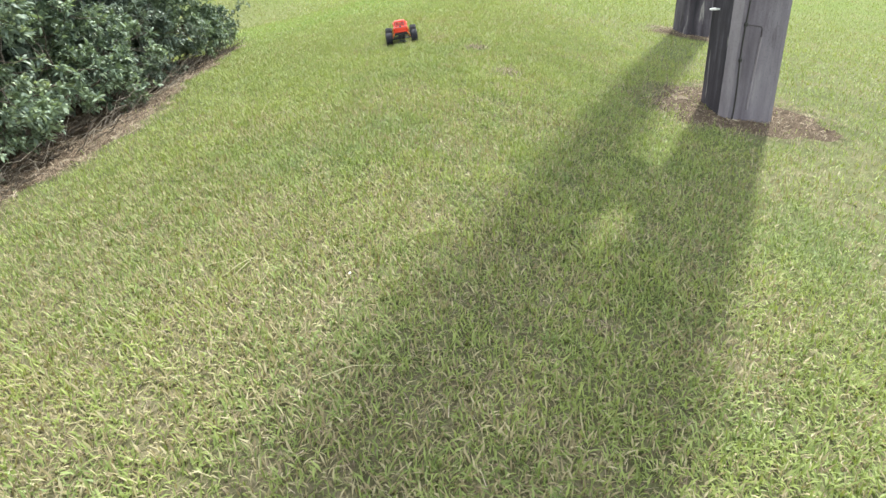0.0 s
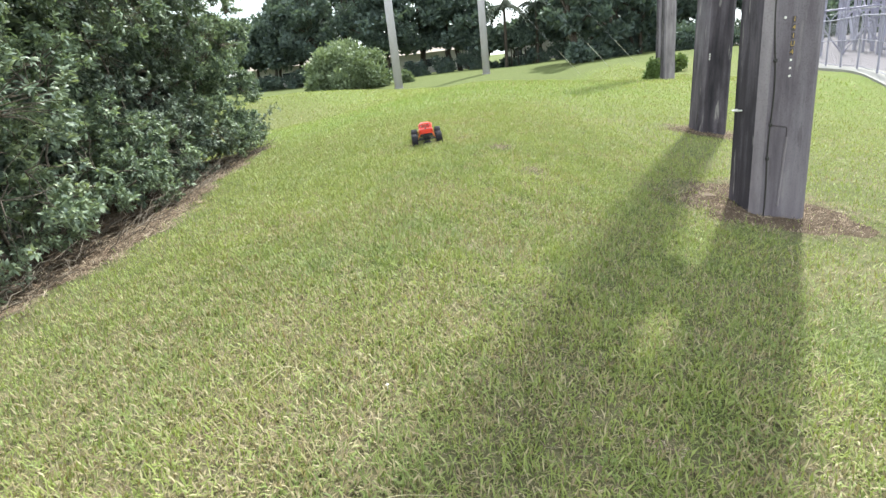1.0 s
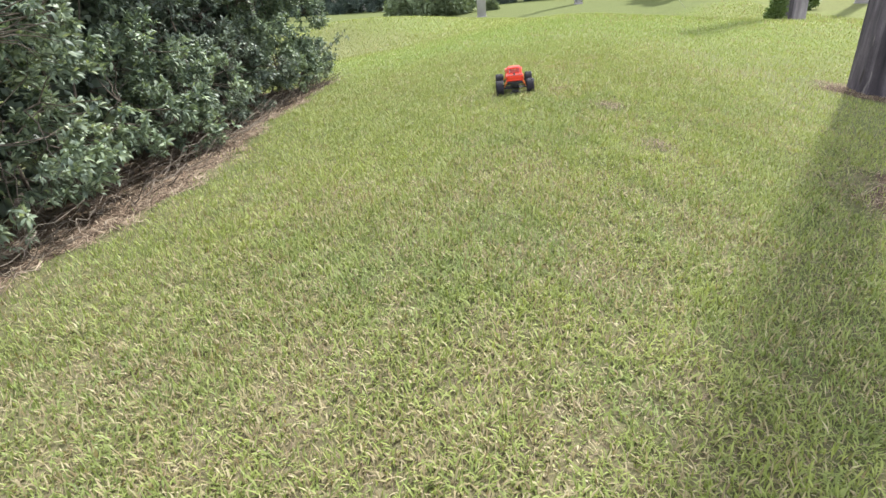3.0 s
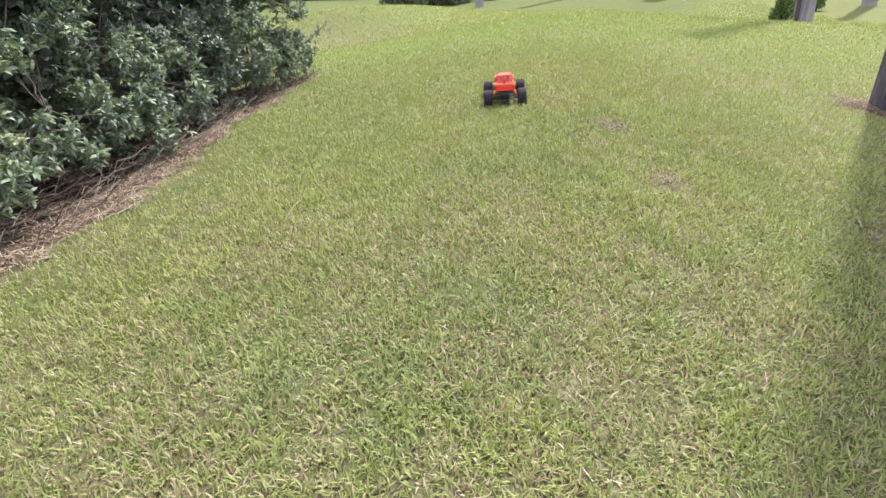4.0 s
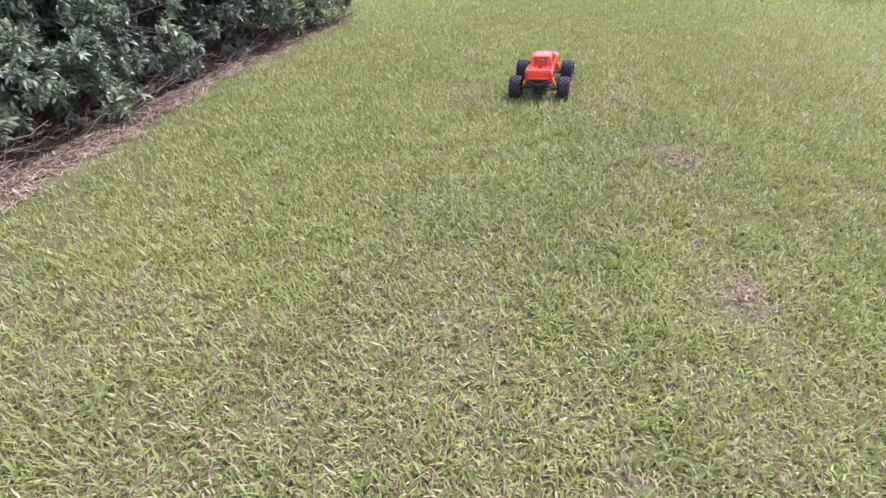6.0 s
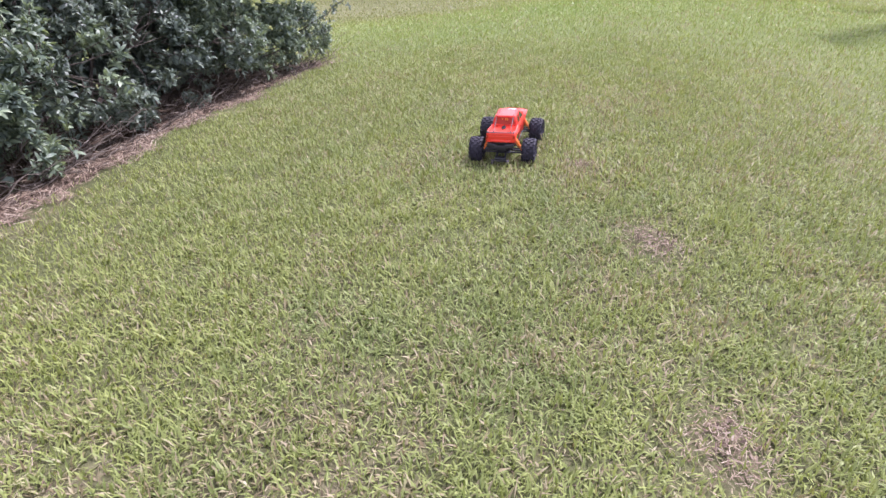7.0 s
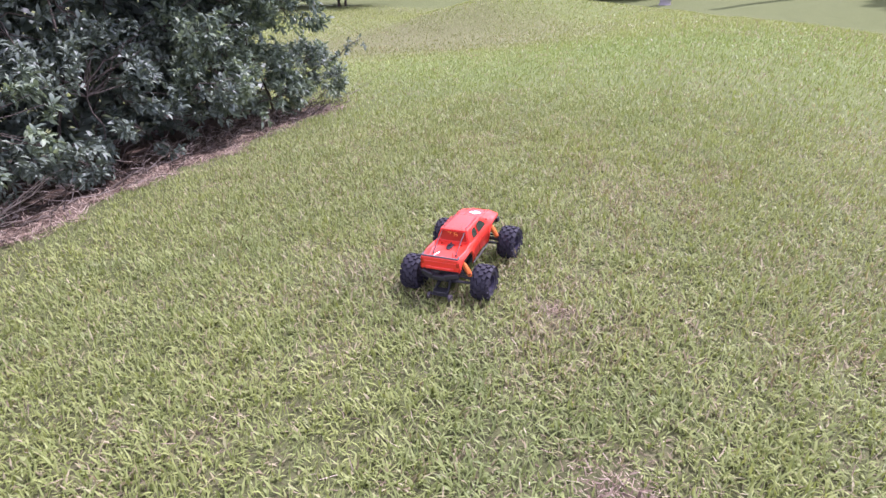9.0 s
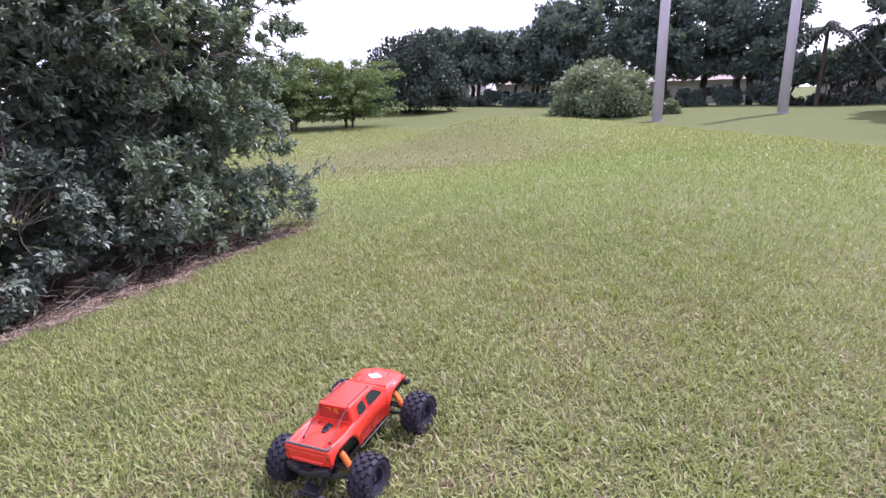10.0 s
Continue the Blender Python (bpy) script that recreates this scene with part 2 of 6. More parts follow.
M_LAWN = mat_lawn()
M_BLADE = mat_blade("grass_blade", (0.137, 0.181, 0.053), (0.300, 0.344, 0.117), 0.07)
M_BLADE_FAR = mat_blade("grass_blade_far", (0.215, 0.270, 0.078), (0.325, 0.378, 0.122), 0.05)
M_UNDER = mat_litter("lawn_thatch", 0.8)
M_STRAW = mat_litter()
M_CHIP = mat_litter("brown_chips", 0.60)
M_THATCH = mat_litter("brown_thatch", 1.10)
M_EDGE = mat_litter("edge_litter", 0.95)
M_DIRT = mat_dirt()
M_TAN = mat_concrete("tan_earth", (0.15, 0.112, 0.085), (0.27, 0.21, 0.16), 14.0)
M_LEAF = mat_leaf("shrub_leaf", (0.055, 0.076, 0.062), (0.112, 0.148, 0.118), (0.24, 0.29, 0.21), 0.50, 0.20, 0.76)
# the next two carry the shrubs' sunlit brightness in the leaf colour itself
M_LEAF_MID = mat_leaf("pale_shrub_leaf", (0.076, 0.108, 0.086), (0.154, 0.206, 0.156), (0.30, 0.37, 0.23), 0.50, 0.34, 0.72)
M_LEAF_SUNLIT = mat_leaf("shrub_leaf_sunlit_tone", (0.112, 0.152, 0.126), (0.205, 0.258, 0.200), (0.35, 0.41, 0.25), 0.48, 0.36, 0.78)
M_LEAF_BUSH = mat_leaf("bush_leaf", (0.100, 0.138, 0.082), (0.165, 0.212, 0.128), (0.25, 0.30, 0.18), 0.55, 0.3)
M_LEAF_TREE = mat_leaf("tree_leaf", (0.042, 0.065, 0.064), (0.090, 0.126, 0.117), (0.152, 0.198, 0.150), 0.6, 0.30)
M_LEAF_DARK = mat_leaf("dark_tree_leaf", (0.018, 0.030, 0.027), (0.038, 0.058, 0.049), (0.070, 0.096, 0.068), 0.6, 0.2)
M_LEAF_LIGHT = mat_leaf("light_tree_leaf", (0.070, 0.115, 0.038), (0.125, 0.185, 0.062), (0.20, 0.26, 0.10), 0.55, 0.40)
M_PALM = mat_leaf("palm_leaf", (0.016, 0.026, 0.016), (0.030, 0.044, 0.026), (0.05, 0.068, 0.036), 0.75, 0.15)
M_TWIG = mat_bark("twig_bark", (0.055, 0.044, 0.036), (0.17, 0.142, 0.118), 20.0)
M_STICK = mat_bark("dead_stick", (0.15, 0.12, 0.10), (0.36, 0.31, 0.26), 25.0)
M_BARK = mat_bark("tree_bark", (0.030, 0.024, 0.020), (0.095, 0.078, 0.062), 3.0)
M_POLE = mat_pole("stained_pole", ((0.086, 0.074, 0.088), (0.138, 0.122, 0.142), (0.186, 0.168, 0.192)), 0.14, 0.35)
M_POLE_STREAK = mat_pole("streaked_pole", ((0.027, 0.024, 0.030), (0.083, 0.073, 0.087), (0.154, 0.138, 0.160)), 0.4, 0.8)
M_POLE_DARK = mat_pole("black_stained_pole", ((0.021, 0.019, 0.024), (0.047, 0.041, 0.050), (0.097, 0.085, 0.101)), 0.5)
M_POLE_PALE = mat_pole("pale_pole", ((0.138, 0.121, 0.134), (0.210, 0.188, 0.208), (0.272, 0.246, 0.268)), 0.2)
M_CONC = mat_concrete("concrete_pole", (0.41, 0.385, 0.43), (0.51, 0.485, 0.54), 1.2)
M_KERB = mat_concrete("kerb_concrete", (0.23, 0.22, 0.215), (0.33, 0.315, 0.305))
M_GRAVEL = mat_concrete("substation_gravel", (0.128, 0.112, 0.130), (0.190, 0.168, 0.194), 0.8)
M_STEEL = mat_plain("galvanised_steel", (0.30, 0.29, 0.37), 0.6, 0.3, 0.15, 4.0)
M_WIRE = mat_plain("steel_wire", (0.30, 0.30, 0.31), 0.5, 0.7)
M_YELLOW = mat_plain("yellow_guard", (0.46, 0.45, 0.32), 0.5)
M_CABLE = mat_plain("black_cable", (0.03, 0.028, 0.026), 0.7)
M_WHITE = mat_plain("white_plastic", (0.72, 0.71, 0.68), 0.5)
M_TAGY = mat_plain("tag_yellow", (0.36, 0.25, 0.06), 0.6)
M_PAINT = mat_paint()
M_RUBBER = mat_plain("tyre_rubber", (0.014, 0.012, 0.022), 0.75, 0, 0.3, 60.0, 0.2)
M_BLACK = mat_plain("black_plastic", (0.014, 0.014, 0.018), 0.5, 0, 0.2, 50.0)
M_RIM = mat_plain("rim_plastic", (0.026, 0.023, 0.042), 0.35, 0, 0.2)
M_TRIM = mat_plain("grey_trim", (0.055, 0.045, 0.052), 0.55, 0, 0.2)
M_LIP = mat_plain("grey_lip", (0.075, 0.062, 0.067), 0.5, 0, 0.2)
M_REARWIN = mat_plain("dark_red_window", (0.30, 0.028, 0.015), 0.2, 0, 0.3, 9.0, 0)
M_ORANGE = mat_plain("orange_shock", (0.80, 0.22, 0.05), 0.4)
M_GLASSY = mat_plain("tinted_window", (0.022, 0.028, 0.024), 0.16, 0, 0.25, 8.0, 0)
M_REDWIN = mat_plain("red_tinted_window", (0.34, 0.030, 0.014), 0.15, 0, 0.2, 8.0, 0)
M_DECAL = mat_plain("white_decal", (0.80, 0.80, 0.82), 0.35)
M_DECALB = mat_plain("grey_decal_print", (0.16, 0.17, 0.22), 0.4)
M_DECALY = mat_plain("yellow_decal", (0.62, 0.24, 0.03), 0.4)
M_WALL = mat_plain("house_wall", (0.48, 0.46, 0.45), 0.9, 0, 0.08, 2.0)
M_ROOF = mat_plain("tile_roof", (0.30, 0.25, 0.225), 0.85, 0, 0.25, 6.0, 0.3)
M_DARKGLASS = mat_plain("house_window", (0.03, 0.035, 0.04), 0.1, 0, 0.2, 3.0, 0)


# ---- mesh helpers ----
rng = np.random.default_rng(11)


def part(name, bm, material, parent=None, label=""):
    """Links a bmesh as one mesh object, under parent if given."""
    me = bpy.data.meshes.new(name)
    bm.to_mesh(me)
    bm.free()
    me.materials.append(material)
    ob = new(name, me)
    if parent is not None:
        ob.parent = parent
    if label:
        tagged(ob, label)
    return ob


def arrays(name, verts, faces, material, parent=None, smooth=False):
    """One mesh object from arrays of corners and of faces that all have the same number of corners."""
    verts = np.asarray(verts, np.float32)
    faces = np.asarray(faces, np.int32)
    me = bpy.data.meshes.new(name)
    k = faces.shape[1]
    me.vertices.add(len(verts))
    me.vertices.foreach_set("co", verts.ravel())
    me.loops.add(faces.size)
    me.loops.foreach_set("vertex_index", faces.ravel())
    me.polygons.add(len(faces))
    me.polygons.foreach_set("loop_start", np.arange(0, faces.size, k, dtype=np.int32))
    if smooth:
        me.polygons.foreach_set("use_smooth", np.ones(len(faces), dtype=bool))
    me.update(calc_edges=True)
    me.materials.append(material)
    ob = new(name, me)
    if parent is not None:
        ob.parent = parent
    return ob


def empty(name, m=None):
    ob = new(name)
    ob.empty_display_size = 0.1
    if m is not None:
        ob.matrix_world = m
    return ob


def shade(ob):
    for p in ob.data.polygons:
        p.use_smooth = True
    return ob


def box(bm, size, m=None, bevel=0.0, seg=1):
    r = bmesh.ops.create_cube(bm, size=1.0)
    vs = r["verts"]
    bmesh.ops.scale(bm, vec=size, verts=vs)
    if bevel:
        es = {e for v in vs for e in v.link_edges}
        out = bmesh.ops.bevel(bm, geom=list(es), offset=bevel, segments=seg, affect="EDGES", profile=0.5)
        vs = list({v for f in out["faces"] for v in f.verts} | {v for v in vs if v.is_valid})
    if m is not None:
        bmesh.ops.transform(bm, matrix=m, verts=vs)
    return vs


def rod(bm, a, b, r0, r1=None, sides=8):
    a, b = Vector(a), Vector(b)
    d = b - a
    r = bmesh.ops.create_cone(bm, cap_ends=True, segments=sides, radius1=r0, radius2=r0 if r1 is None else r1, depth=d.length)
    m = Matrix.Translation((a + b) / 2) @ d.to_track_quat("Z", "Y").to_matrix().to_4x4()
    bmesh.ops.transform(bm, matrix=m, verts=r["verts"])
    return r["verts"]


def tube(points, radii, sides=6):
    """Corners and quads of a bent tube along points."""
    pts = np.asarray(points, float)
    n = len(pts)
    tang = np.gradient(pts, axis=0)
    tang /= np.linalg.norm(tang, axis=1, keepdims=True) + 1e-9
    ref = np.where(np.abs(tang[:, 2:3]) > 0.9, np.array([[1.0, 0, 0]]), np.array([[0, 0, 1.0]]))
    u = np.cross(tang, ref)
    u /= np.linalg.norm(u, axis=1, keepdims=True) + 1e-9
    v = np.cross(tang, u)
    ang = np.linspace(0, 2 * np.pi, sides, endpoint=False)
    ring = np.cos(ang)[None, :, None] * u[:, None] + np.sin(ang)[None, :, None] * v[:, None]
    verts = pts[:, None] + ring * np.asarray(radii, float).reshape(-1, 1, 1)
    i, j = np.meshgrid(np.arange(n - 1), np.arange(sides), indexing="ij")
    a, b = i * sides + j, i * sides + (j + 1) % sides
    faces = np.stack([a, b, b + sides, a + sides], -1).reshape(-1, 4)
    return verts.reshape(-1, 3), faces


class Pile:
    """Gathers corners and faces of one kind of face into one mesh."""

    def __init__(self):
        self.v, self.f, self.n = [], [], 0

    def add(self, v, f):
        self.v.append(np.asarray(v, float))
        self.f.append(np.asarray(f) + self.n)
        self.n += len(v)

    def make(self, name, material, parent=None, smooth=False):
        return arrays(name, np.concatenate(self.v), np.concatenate(self.f), material, parent, smooth)


def frames_from(axis, spin):
    """For unit axes (n, 3) and spins (n): side and normal unit vectors."""
    ref = np.where(np.abs(axis[:, 2:3]) > 0.95, np.array([[1.0, 0, 0]]), np.array([[0, 0, 1.0]]))
    s = np.cross(axis, ref)
    s /= np.linalg.norm(s, axis=1, keepdims=True)
    n = np.cross(s, axis)
    c, k = np.cos(spin)[:, None], np.sin(spin)[:, None]
    return s * c + n * k, n * c - s * k


def leaves(at, axis, spin, length, width, droop=0.25, fold=0.22):
    """Ovate leaves, six corners and four triangles each: base, two sides low, two sides high, tip."""
    side, nor = frames_from(axis, spin)
    L, W = length[:, None], width[:, None]
    p0 = at
    m1 = at + axis * L * 0.35
    m2 = at + axis * L * 0.72 - nor * L * droop * 0.35
    tip = at + axis * L * 0.98 - nor * L * droop
    up = nor * W * fold
    v = np.stack([p0, m1 + side * W * 0.46 + up, m1 - side * W * 0.46 + up, m2 + side * W * 0.42 + up, m2 - side * W * 0.42 + up, tip], 1)
    f = np.array([[0, 1, 2], [1, 3, 4], [1, 4, 2], [3, 5, 4]])
    n = len(at)
    faces = (np.arange(n)[:, None, None] * 6 + f[None]).reshape(-1, 3)
    return v.reshape(-1, 3), faces


def cards(at, axis, spin, length, width):
    """Plain pointed leaves of one triangle, for foliage far off."""
    side, nor = frames_from(axis, spin)
    L, W = length[:, None], width[:, None]
    v = np.stack([at - side * W * 0.5, at + side * W * 0.5, at + axis * L], 1)
    return v.reshape(-1, 3), np.arange(3 * len(at)).reshape(-1, 3)


def unit(a):
    return a / (np.linalg.norm(a, axis=-1, keepdims=True) + 1e-9)


# ---- ground ----
A_Y = [-30, 0, 5, 9, 12, 16, 20, 26, 32, 37, 42, 47, 52, 57, 65, 75, 200, 900]
A_Z = [-0.4, 0.02, 0.24, 0.46, 0.58, 0.68, 0.62, 0.37, 0.12, -0.10, -0.44, -0.60, -0.42, -0.12, 0.0, -0.1, -0.4, -0.5]
A_FY = np.linspace(-40, 900, 4701)
A_FZ = np.convolve(np.pad(np.interp(A_FY, A_Y, A_Z), 15, mode="edge"), np.ones(31) / 31, "valid")


def smooth_step(a, b, v):
    q = np.clip((v - a) / (b - a), 0, 1)
    return q * q * (3 - 2 * q)


def height(x, y):
    """The lawn's height: a long swell that bends to the right, falls away on both sides and dips behind its far end."""
    x, y = np.asarray(x, float), np.asarray(y, float)
    dx = x - np.interp(y, [0, 4, 8, 14, 23, 40], [-1.0, -0.7, 0.0, 0.6, 1.2, 0.0])
    s = np.sqrt(1 + dx * dx) - 1
    most = 2.6 - 1.4 * smooth_step(12, 24, y)
    right = most * np.tanh((0.25 - 0.13 * smooth_step(12, 22, y)) * s / most)
    left = 1.1 * np.tanh((0.10 * s + 0.06 * np.maximum(0, s - 2.2)) / 1.1) * (1 - 0.85 * smooth_step(26, 46, y))
    z = np.interp(y, A_FY, A_FZ) - np.where(dx > 0, right * (1 - 0.8 * smooth_step(34, 56, y)), left)
    z = z + 0.18 * np.exp(-(((x + 3) / 8) ** 2 + ((y - 35.5) / 5.5) ** 2))
    along = (0.69 * (x + 14.0) + 0.72 * (y - 32.5)) / 15.2      # the mound that runs on from the swell's far end
    across = 0.69 * (y - 32.5) - 0.72 * (x + 14.0)
    z = z + np.interp(along, [-0.25, -0.06, 0.08, 0.23, 0.39, 0.59, 0.78, 1.15], [0, 0.28, 0.85, 1.29, 1.12, 0.80, 0.48, 0]) * np.exp(-(across / np.where(across < 0, 2.4, 5.0)) ** 2)
    z = z - 0.32 * np.exp(-(((x + 15) / 6.5) ** 2 + ((y - 29) / 10) ** 2))
    z = z + 0.020 * np.clip(-x - 4, 0, 40) * smooth_step(32, 56, y)
    z = z + smooth_step(7, 13, dx) * smooth_step(20, 30, y) * 0.85 * (-0.65 + 0.6 * smooth_step(36, 47, y) - z)
    dip = (0.22 + 0.38 * smooth_step(0, 5, x)) * smooth_step(26, 33, y) * (1 - smooth_step(42, 52, y)) * smooth_step(-2.5, 0, x)
    z = z - dip * (1 - smooth_step(7, 11, x))
    near = 1 - smooth_step(18, 40, np.hypot(x, y - 6))
    z = z + near * (0.012 * np.sin(2.1 * x + 0.7 * y) * np.cos(1.6 * y - 0.4 * x) + 0.006 * np.sin(5.3 * x - 2.0) * np.sin(4.7 * y + 1.1))
    return z + 0.05 * np.sin(0.31 * x + 1.0) * np.sin(0.27 * y) * smooth_step(14, 30, y)


def h1(x, y):
    return float(height(x, y))


def ground():
    gx = np.unique(np.r_[np.arange(-10, 12.01, 0.24), -10 - np.geomspace(0.3, 700, 60), 12 + np.geomspace(0.3, 700, 60)])
    gy = np.unique(np.r_[np.arange(-3, 24.01, 0.24), -3 - np.geomspace(0.3, 600, 40), 24 + np.geomspace(0.3, 900, 90)])
    X, Y = np.meshgrid(gx, gy, indexing="ij")
    v = np.stack([X, Y, height(X, Y)], -1).reshape(-1, 3)
    i, j = np.meshgrid(np.arange(len(gx) - 1), np.arange(len(gy) - 1), indexing="ij")
    a = i * len(gy) + j
    f = np.stack([a, a + len(gy), a + len(gy) + 1, a + 1], -1).reshape(-1, 4)
    return tagged(arrays("ground", v, f, M_LAWN, smooth=True), "gently swelling lawn of mown green and straw-coloured grass", "lawn", kind="structure")


ground()

# worn spots: x, y, radius x, radius y, strength
BARE = [(0.63, 6.50, 0.16, 0.19, 0.9), (0.36, 7.70, 0.23, 0.19, 1.0), (0.50, 2.02, 0.09, 0.07, 0.5), (-0.12, 8.6, 0.11, 0.08, 0.45), (-1.45, 2.25, 0.35, 0.25, 0.12), (-0.75, 1.4, 0.3, 0.2, 0.12), (-2.0, 5.7, 0.2, 0.16, 0.3), (-1.5, 9.9, 0.3, 0.2, 0.3)]
POLE_RINGS = [(3.02, 5.98, 1.14, 0.92), (4.58, 10.88, 0.85, 0.64)]


def hedge_edge(y):
    line = np.interp(y, [2.0, 4.5, 5.3, 6.2, 7.6, 8.6, 9.6, 11.0, 12.6], [-4.6, -4.38, -3.97, -3.86, -3.96, -4.20, -4.36, -4.40, -4.55])
    return line + 0.05 * np.sin(3.1 * y) + 0.04 * np.sin(7.1 * y + 1)


def bareness(x, y):
    """0 on full turf to 1 on bare earth."""
    b = np.zeros_like(x)
    wob = 0.16 * np.sin(7 * x + 3 * y) + 0.13 * np.sin(11 * y - 5 * x + 1)
    for cx, cy, rx, ry, s in BARE:
        q = np.hypot((x - cx) / rx, (y - cy) / ry) + wob
        b = np.maximum(b, s * (1 - smooth_step(0.55, 1.25, q)))
    for cx, cy, rx, ry in POLE_RINGS:
        q = np.hypot((x - cx) / rx, (y - cy) / ry) + 0.4 * wob
        b = np.maximum(b, 0.97 * (1 - smooth_step(0.78, 1.12, q + 0.5 * wob)))
    e = hedge_edge(np.clip(y, 2, 12.6)) - x
    b = np.maximum(b, smooth_step(-0.32, 0.05, e + 0.7 * wob * 0.4) * (1 - smooth_step(12.2, 13.2, y)))
    return b


def blade_mesh(name, x, y, length, width, lean, material, joints):
    n = len(x)
    yaw = rng.uniform(0, 2 * np.pi, n)
    out = np.stack([np.cos(yaw), np.sin(yaw), np.zeros(n)], 1)
    side = np.stack([-np.sin(yaw + rng.normal(0, 0.5, n)), np.cos(yaw), np.zeros(n)], 1)
    up = np.array([[0, 0, 1.0]])
    base = np.stack([x, y, height(x, y) - 0.004], 1)
    L, W = length[:, None], width[:, None]
    c, s = np.cos(lean)[:, None], np.sin(lean)[:, None]
    mid = base + (out * s * 0.8 + up * np.maximum(c, 0.15)) * L * 0.5
    s2, c2 = np.sin(lean * 1.55)[:, None], np.cos(lean * 1.55)[:, None]
    tip = mid + (out * s2 + up * c2) * L * 0.5
    tip[:, 2] = np.maximum(tip[:, 2], base[:, 2] + 0.008)
    if joints:
        v = np.stack([base, mid - side * W * 0.5, mid + side * W * 0.5, tip], 1)
        f = np.array([[0, 2, 1], [1, 2, 3]])
        k = 4
    else:
        v = np.stack([base - side * W * 0.5, base + side * W * 0.5, tip], 1)
        f = np.array([[0, 1, 2]])
        k = 3
    faces = (np.arange(n)[:, None, None] * k + f[None]).reshape(-1, 3)
    return arrays(name, v.reshape(-1, 3), faces, material)


def scatter(n, x0, x1, y0, y1, keep):
    x, y = rng.uniform(x0, x1, n), rng.uniform(y0, y1, n)
    k = rng.random(n) < keep(x, y)
    return x[k], y[k]


def tuft(x, y):
    """Clumpiness of the turf."""
    return 0.55 + 0.45 * np.sin(9.1 * x + 2.3 * np.sin(3.7 * y)) * np.sin(8.3 * y + 2.1 * np.sin(4.1 * x))


def lawn_grass():
    line = np.array([(-0.2, 0.6), (-0.5, 2.4), (-0.5, 4.5), (-0.2, 6.5), (-0.4, 8.6), (-1.0, 10.4)])

    def dist(x, y):
        d = np.full(len(x), 1e9)
        for a, b in zip(line[:-1], line[1:]):
            ab = b - a
            t = np.clip(((x - a[0]) * ab[0] + (y - a[1]) * ab[1]) / (ab @ ab), 0, 1)
            d = np.minimum(d, np.hypot(x - a[0] - t * ab[0], y - a[1] - t * ab[1]))
        return d

    def near(x, y):
        return (1 - smooth_step(1.1, 4.0, dist(x, y))) * (1 - 0.85 * bareness(x, y)) * (0.55 + 0.45 * tuft(x, y))

    x, y = scatter(980000, -4.4, 3.6, -0.8, 13.5, lambda x, y: near(x, y) * smooth_step(-0.9, 0.9, y))
    n = len(x)
    L = rng.uniform(0.032, 0.078, n) * (0.8 + 0.35 * tuft(x, y))
    tagged(blade_mesh("lawn_grass", x, y, L, rng.uniform(0.0048, 0.0095, n), np.clip(rng.normal(0.74, 0.34, n), 0.05, 1.35), M_BLADE, True),
           "short coarse broad grass blades, green with straw mixed in", "grass", kind="stuff")

    def under(x, y):
        d = dist(x, y)
        return (1 - smooth_step(1.2, 2.8, d)) * (0.30 + 0.70 * (1 - tuft(x, y))) * (1 - 0.6 * bareness(x, y)) * (1 - 0.55 * smooth_step(3.5, 7, y))

    x, y = scatter(275000, -3.6, 2.8, -0.8, 9.0, lambda x, y: under(x, y) * smooth_step(-0.9, 0.9, y))
    n = len(x)
    tagged(blade_mesh("lawn_thatch", x, y, rng.uniform(0.03, 0.09, n), rng.uniform(0.002, 0.0048, n), np.clip(rng.normal(1.15, 0.25, n), 0.5, 1.5), M_UNDER, False),
           "dry tan thatch lying between the grass blades", "thatch", kind="stuff")

    def mid(x, y):
        d = dist(x, y)
        return smooth_step(1.0, 3.4, d) * (1 - smooth_step(5, 19, d)) * (1 - 0.9 * bareness(x, y)) * (1 - 0.9 * smooth_step(-0.2, 0.3, hedge_edge(np.clip(y, 2, 12.6)) - x) * (y < 12.8))

    x, y = scatter(640000, -12, 15, -6, 28, mid)
    n = len(x)
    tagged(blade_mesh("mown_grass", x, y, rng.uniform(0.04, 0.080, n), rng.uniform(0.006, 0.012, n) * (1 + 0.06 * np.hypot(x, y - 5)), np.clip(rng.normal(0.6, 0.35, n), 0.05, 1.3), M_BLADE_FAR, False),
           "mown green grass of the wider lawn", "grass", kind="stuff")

    def distant(x, y):
        return smooth_step(16, 26, y) * (1 - smooth_step(40, 46, y)) * (1 - 0.6 * smooth_step(6, 11, np.hypot(x + 11.5, y - 25) * -1 + 15))

    x, y = scatter(190000, -26, 13, 16, 48, distant)
    n = len(x)
    tagged(blade_mesh("distant_grass", x, y, rng.uniform(0.06, 0.13, n), rng.uniform(0.025, 0.05, n), np.clip(rng.normal(0.6, 0.35, n), 0.05, 1.3), M_BLADE_FAR, False),
           "uneven grass tufts of the far lawn", "grass", kind="stuff")


lawn_grass()


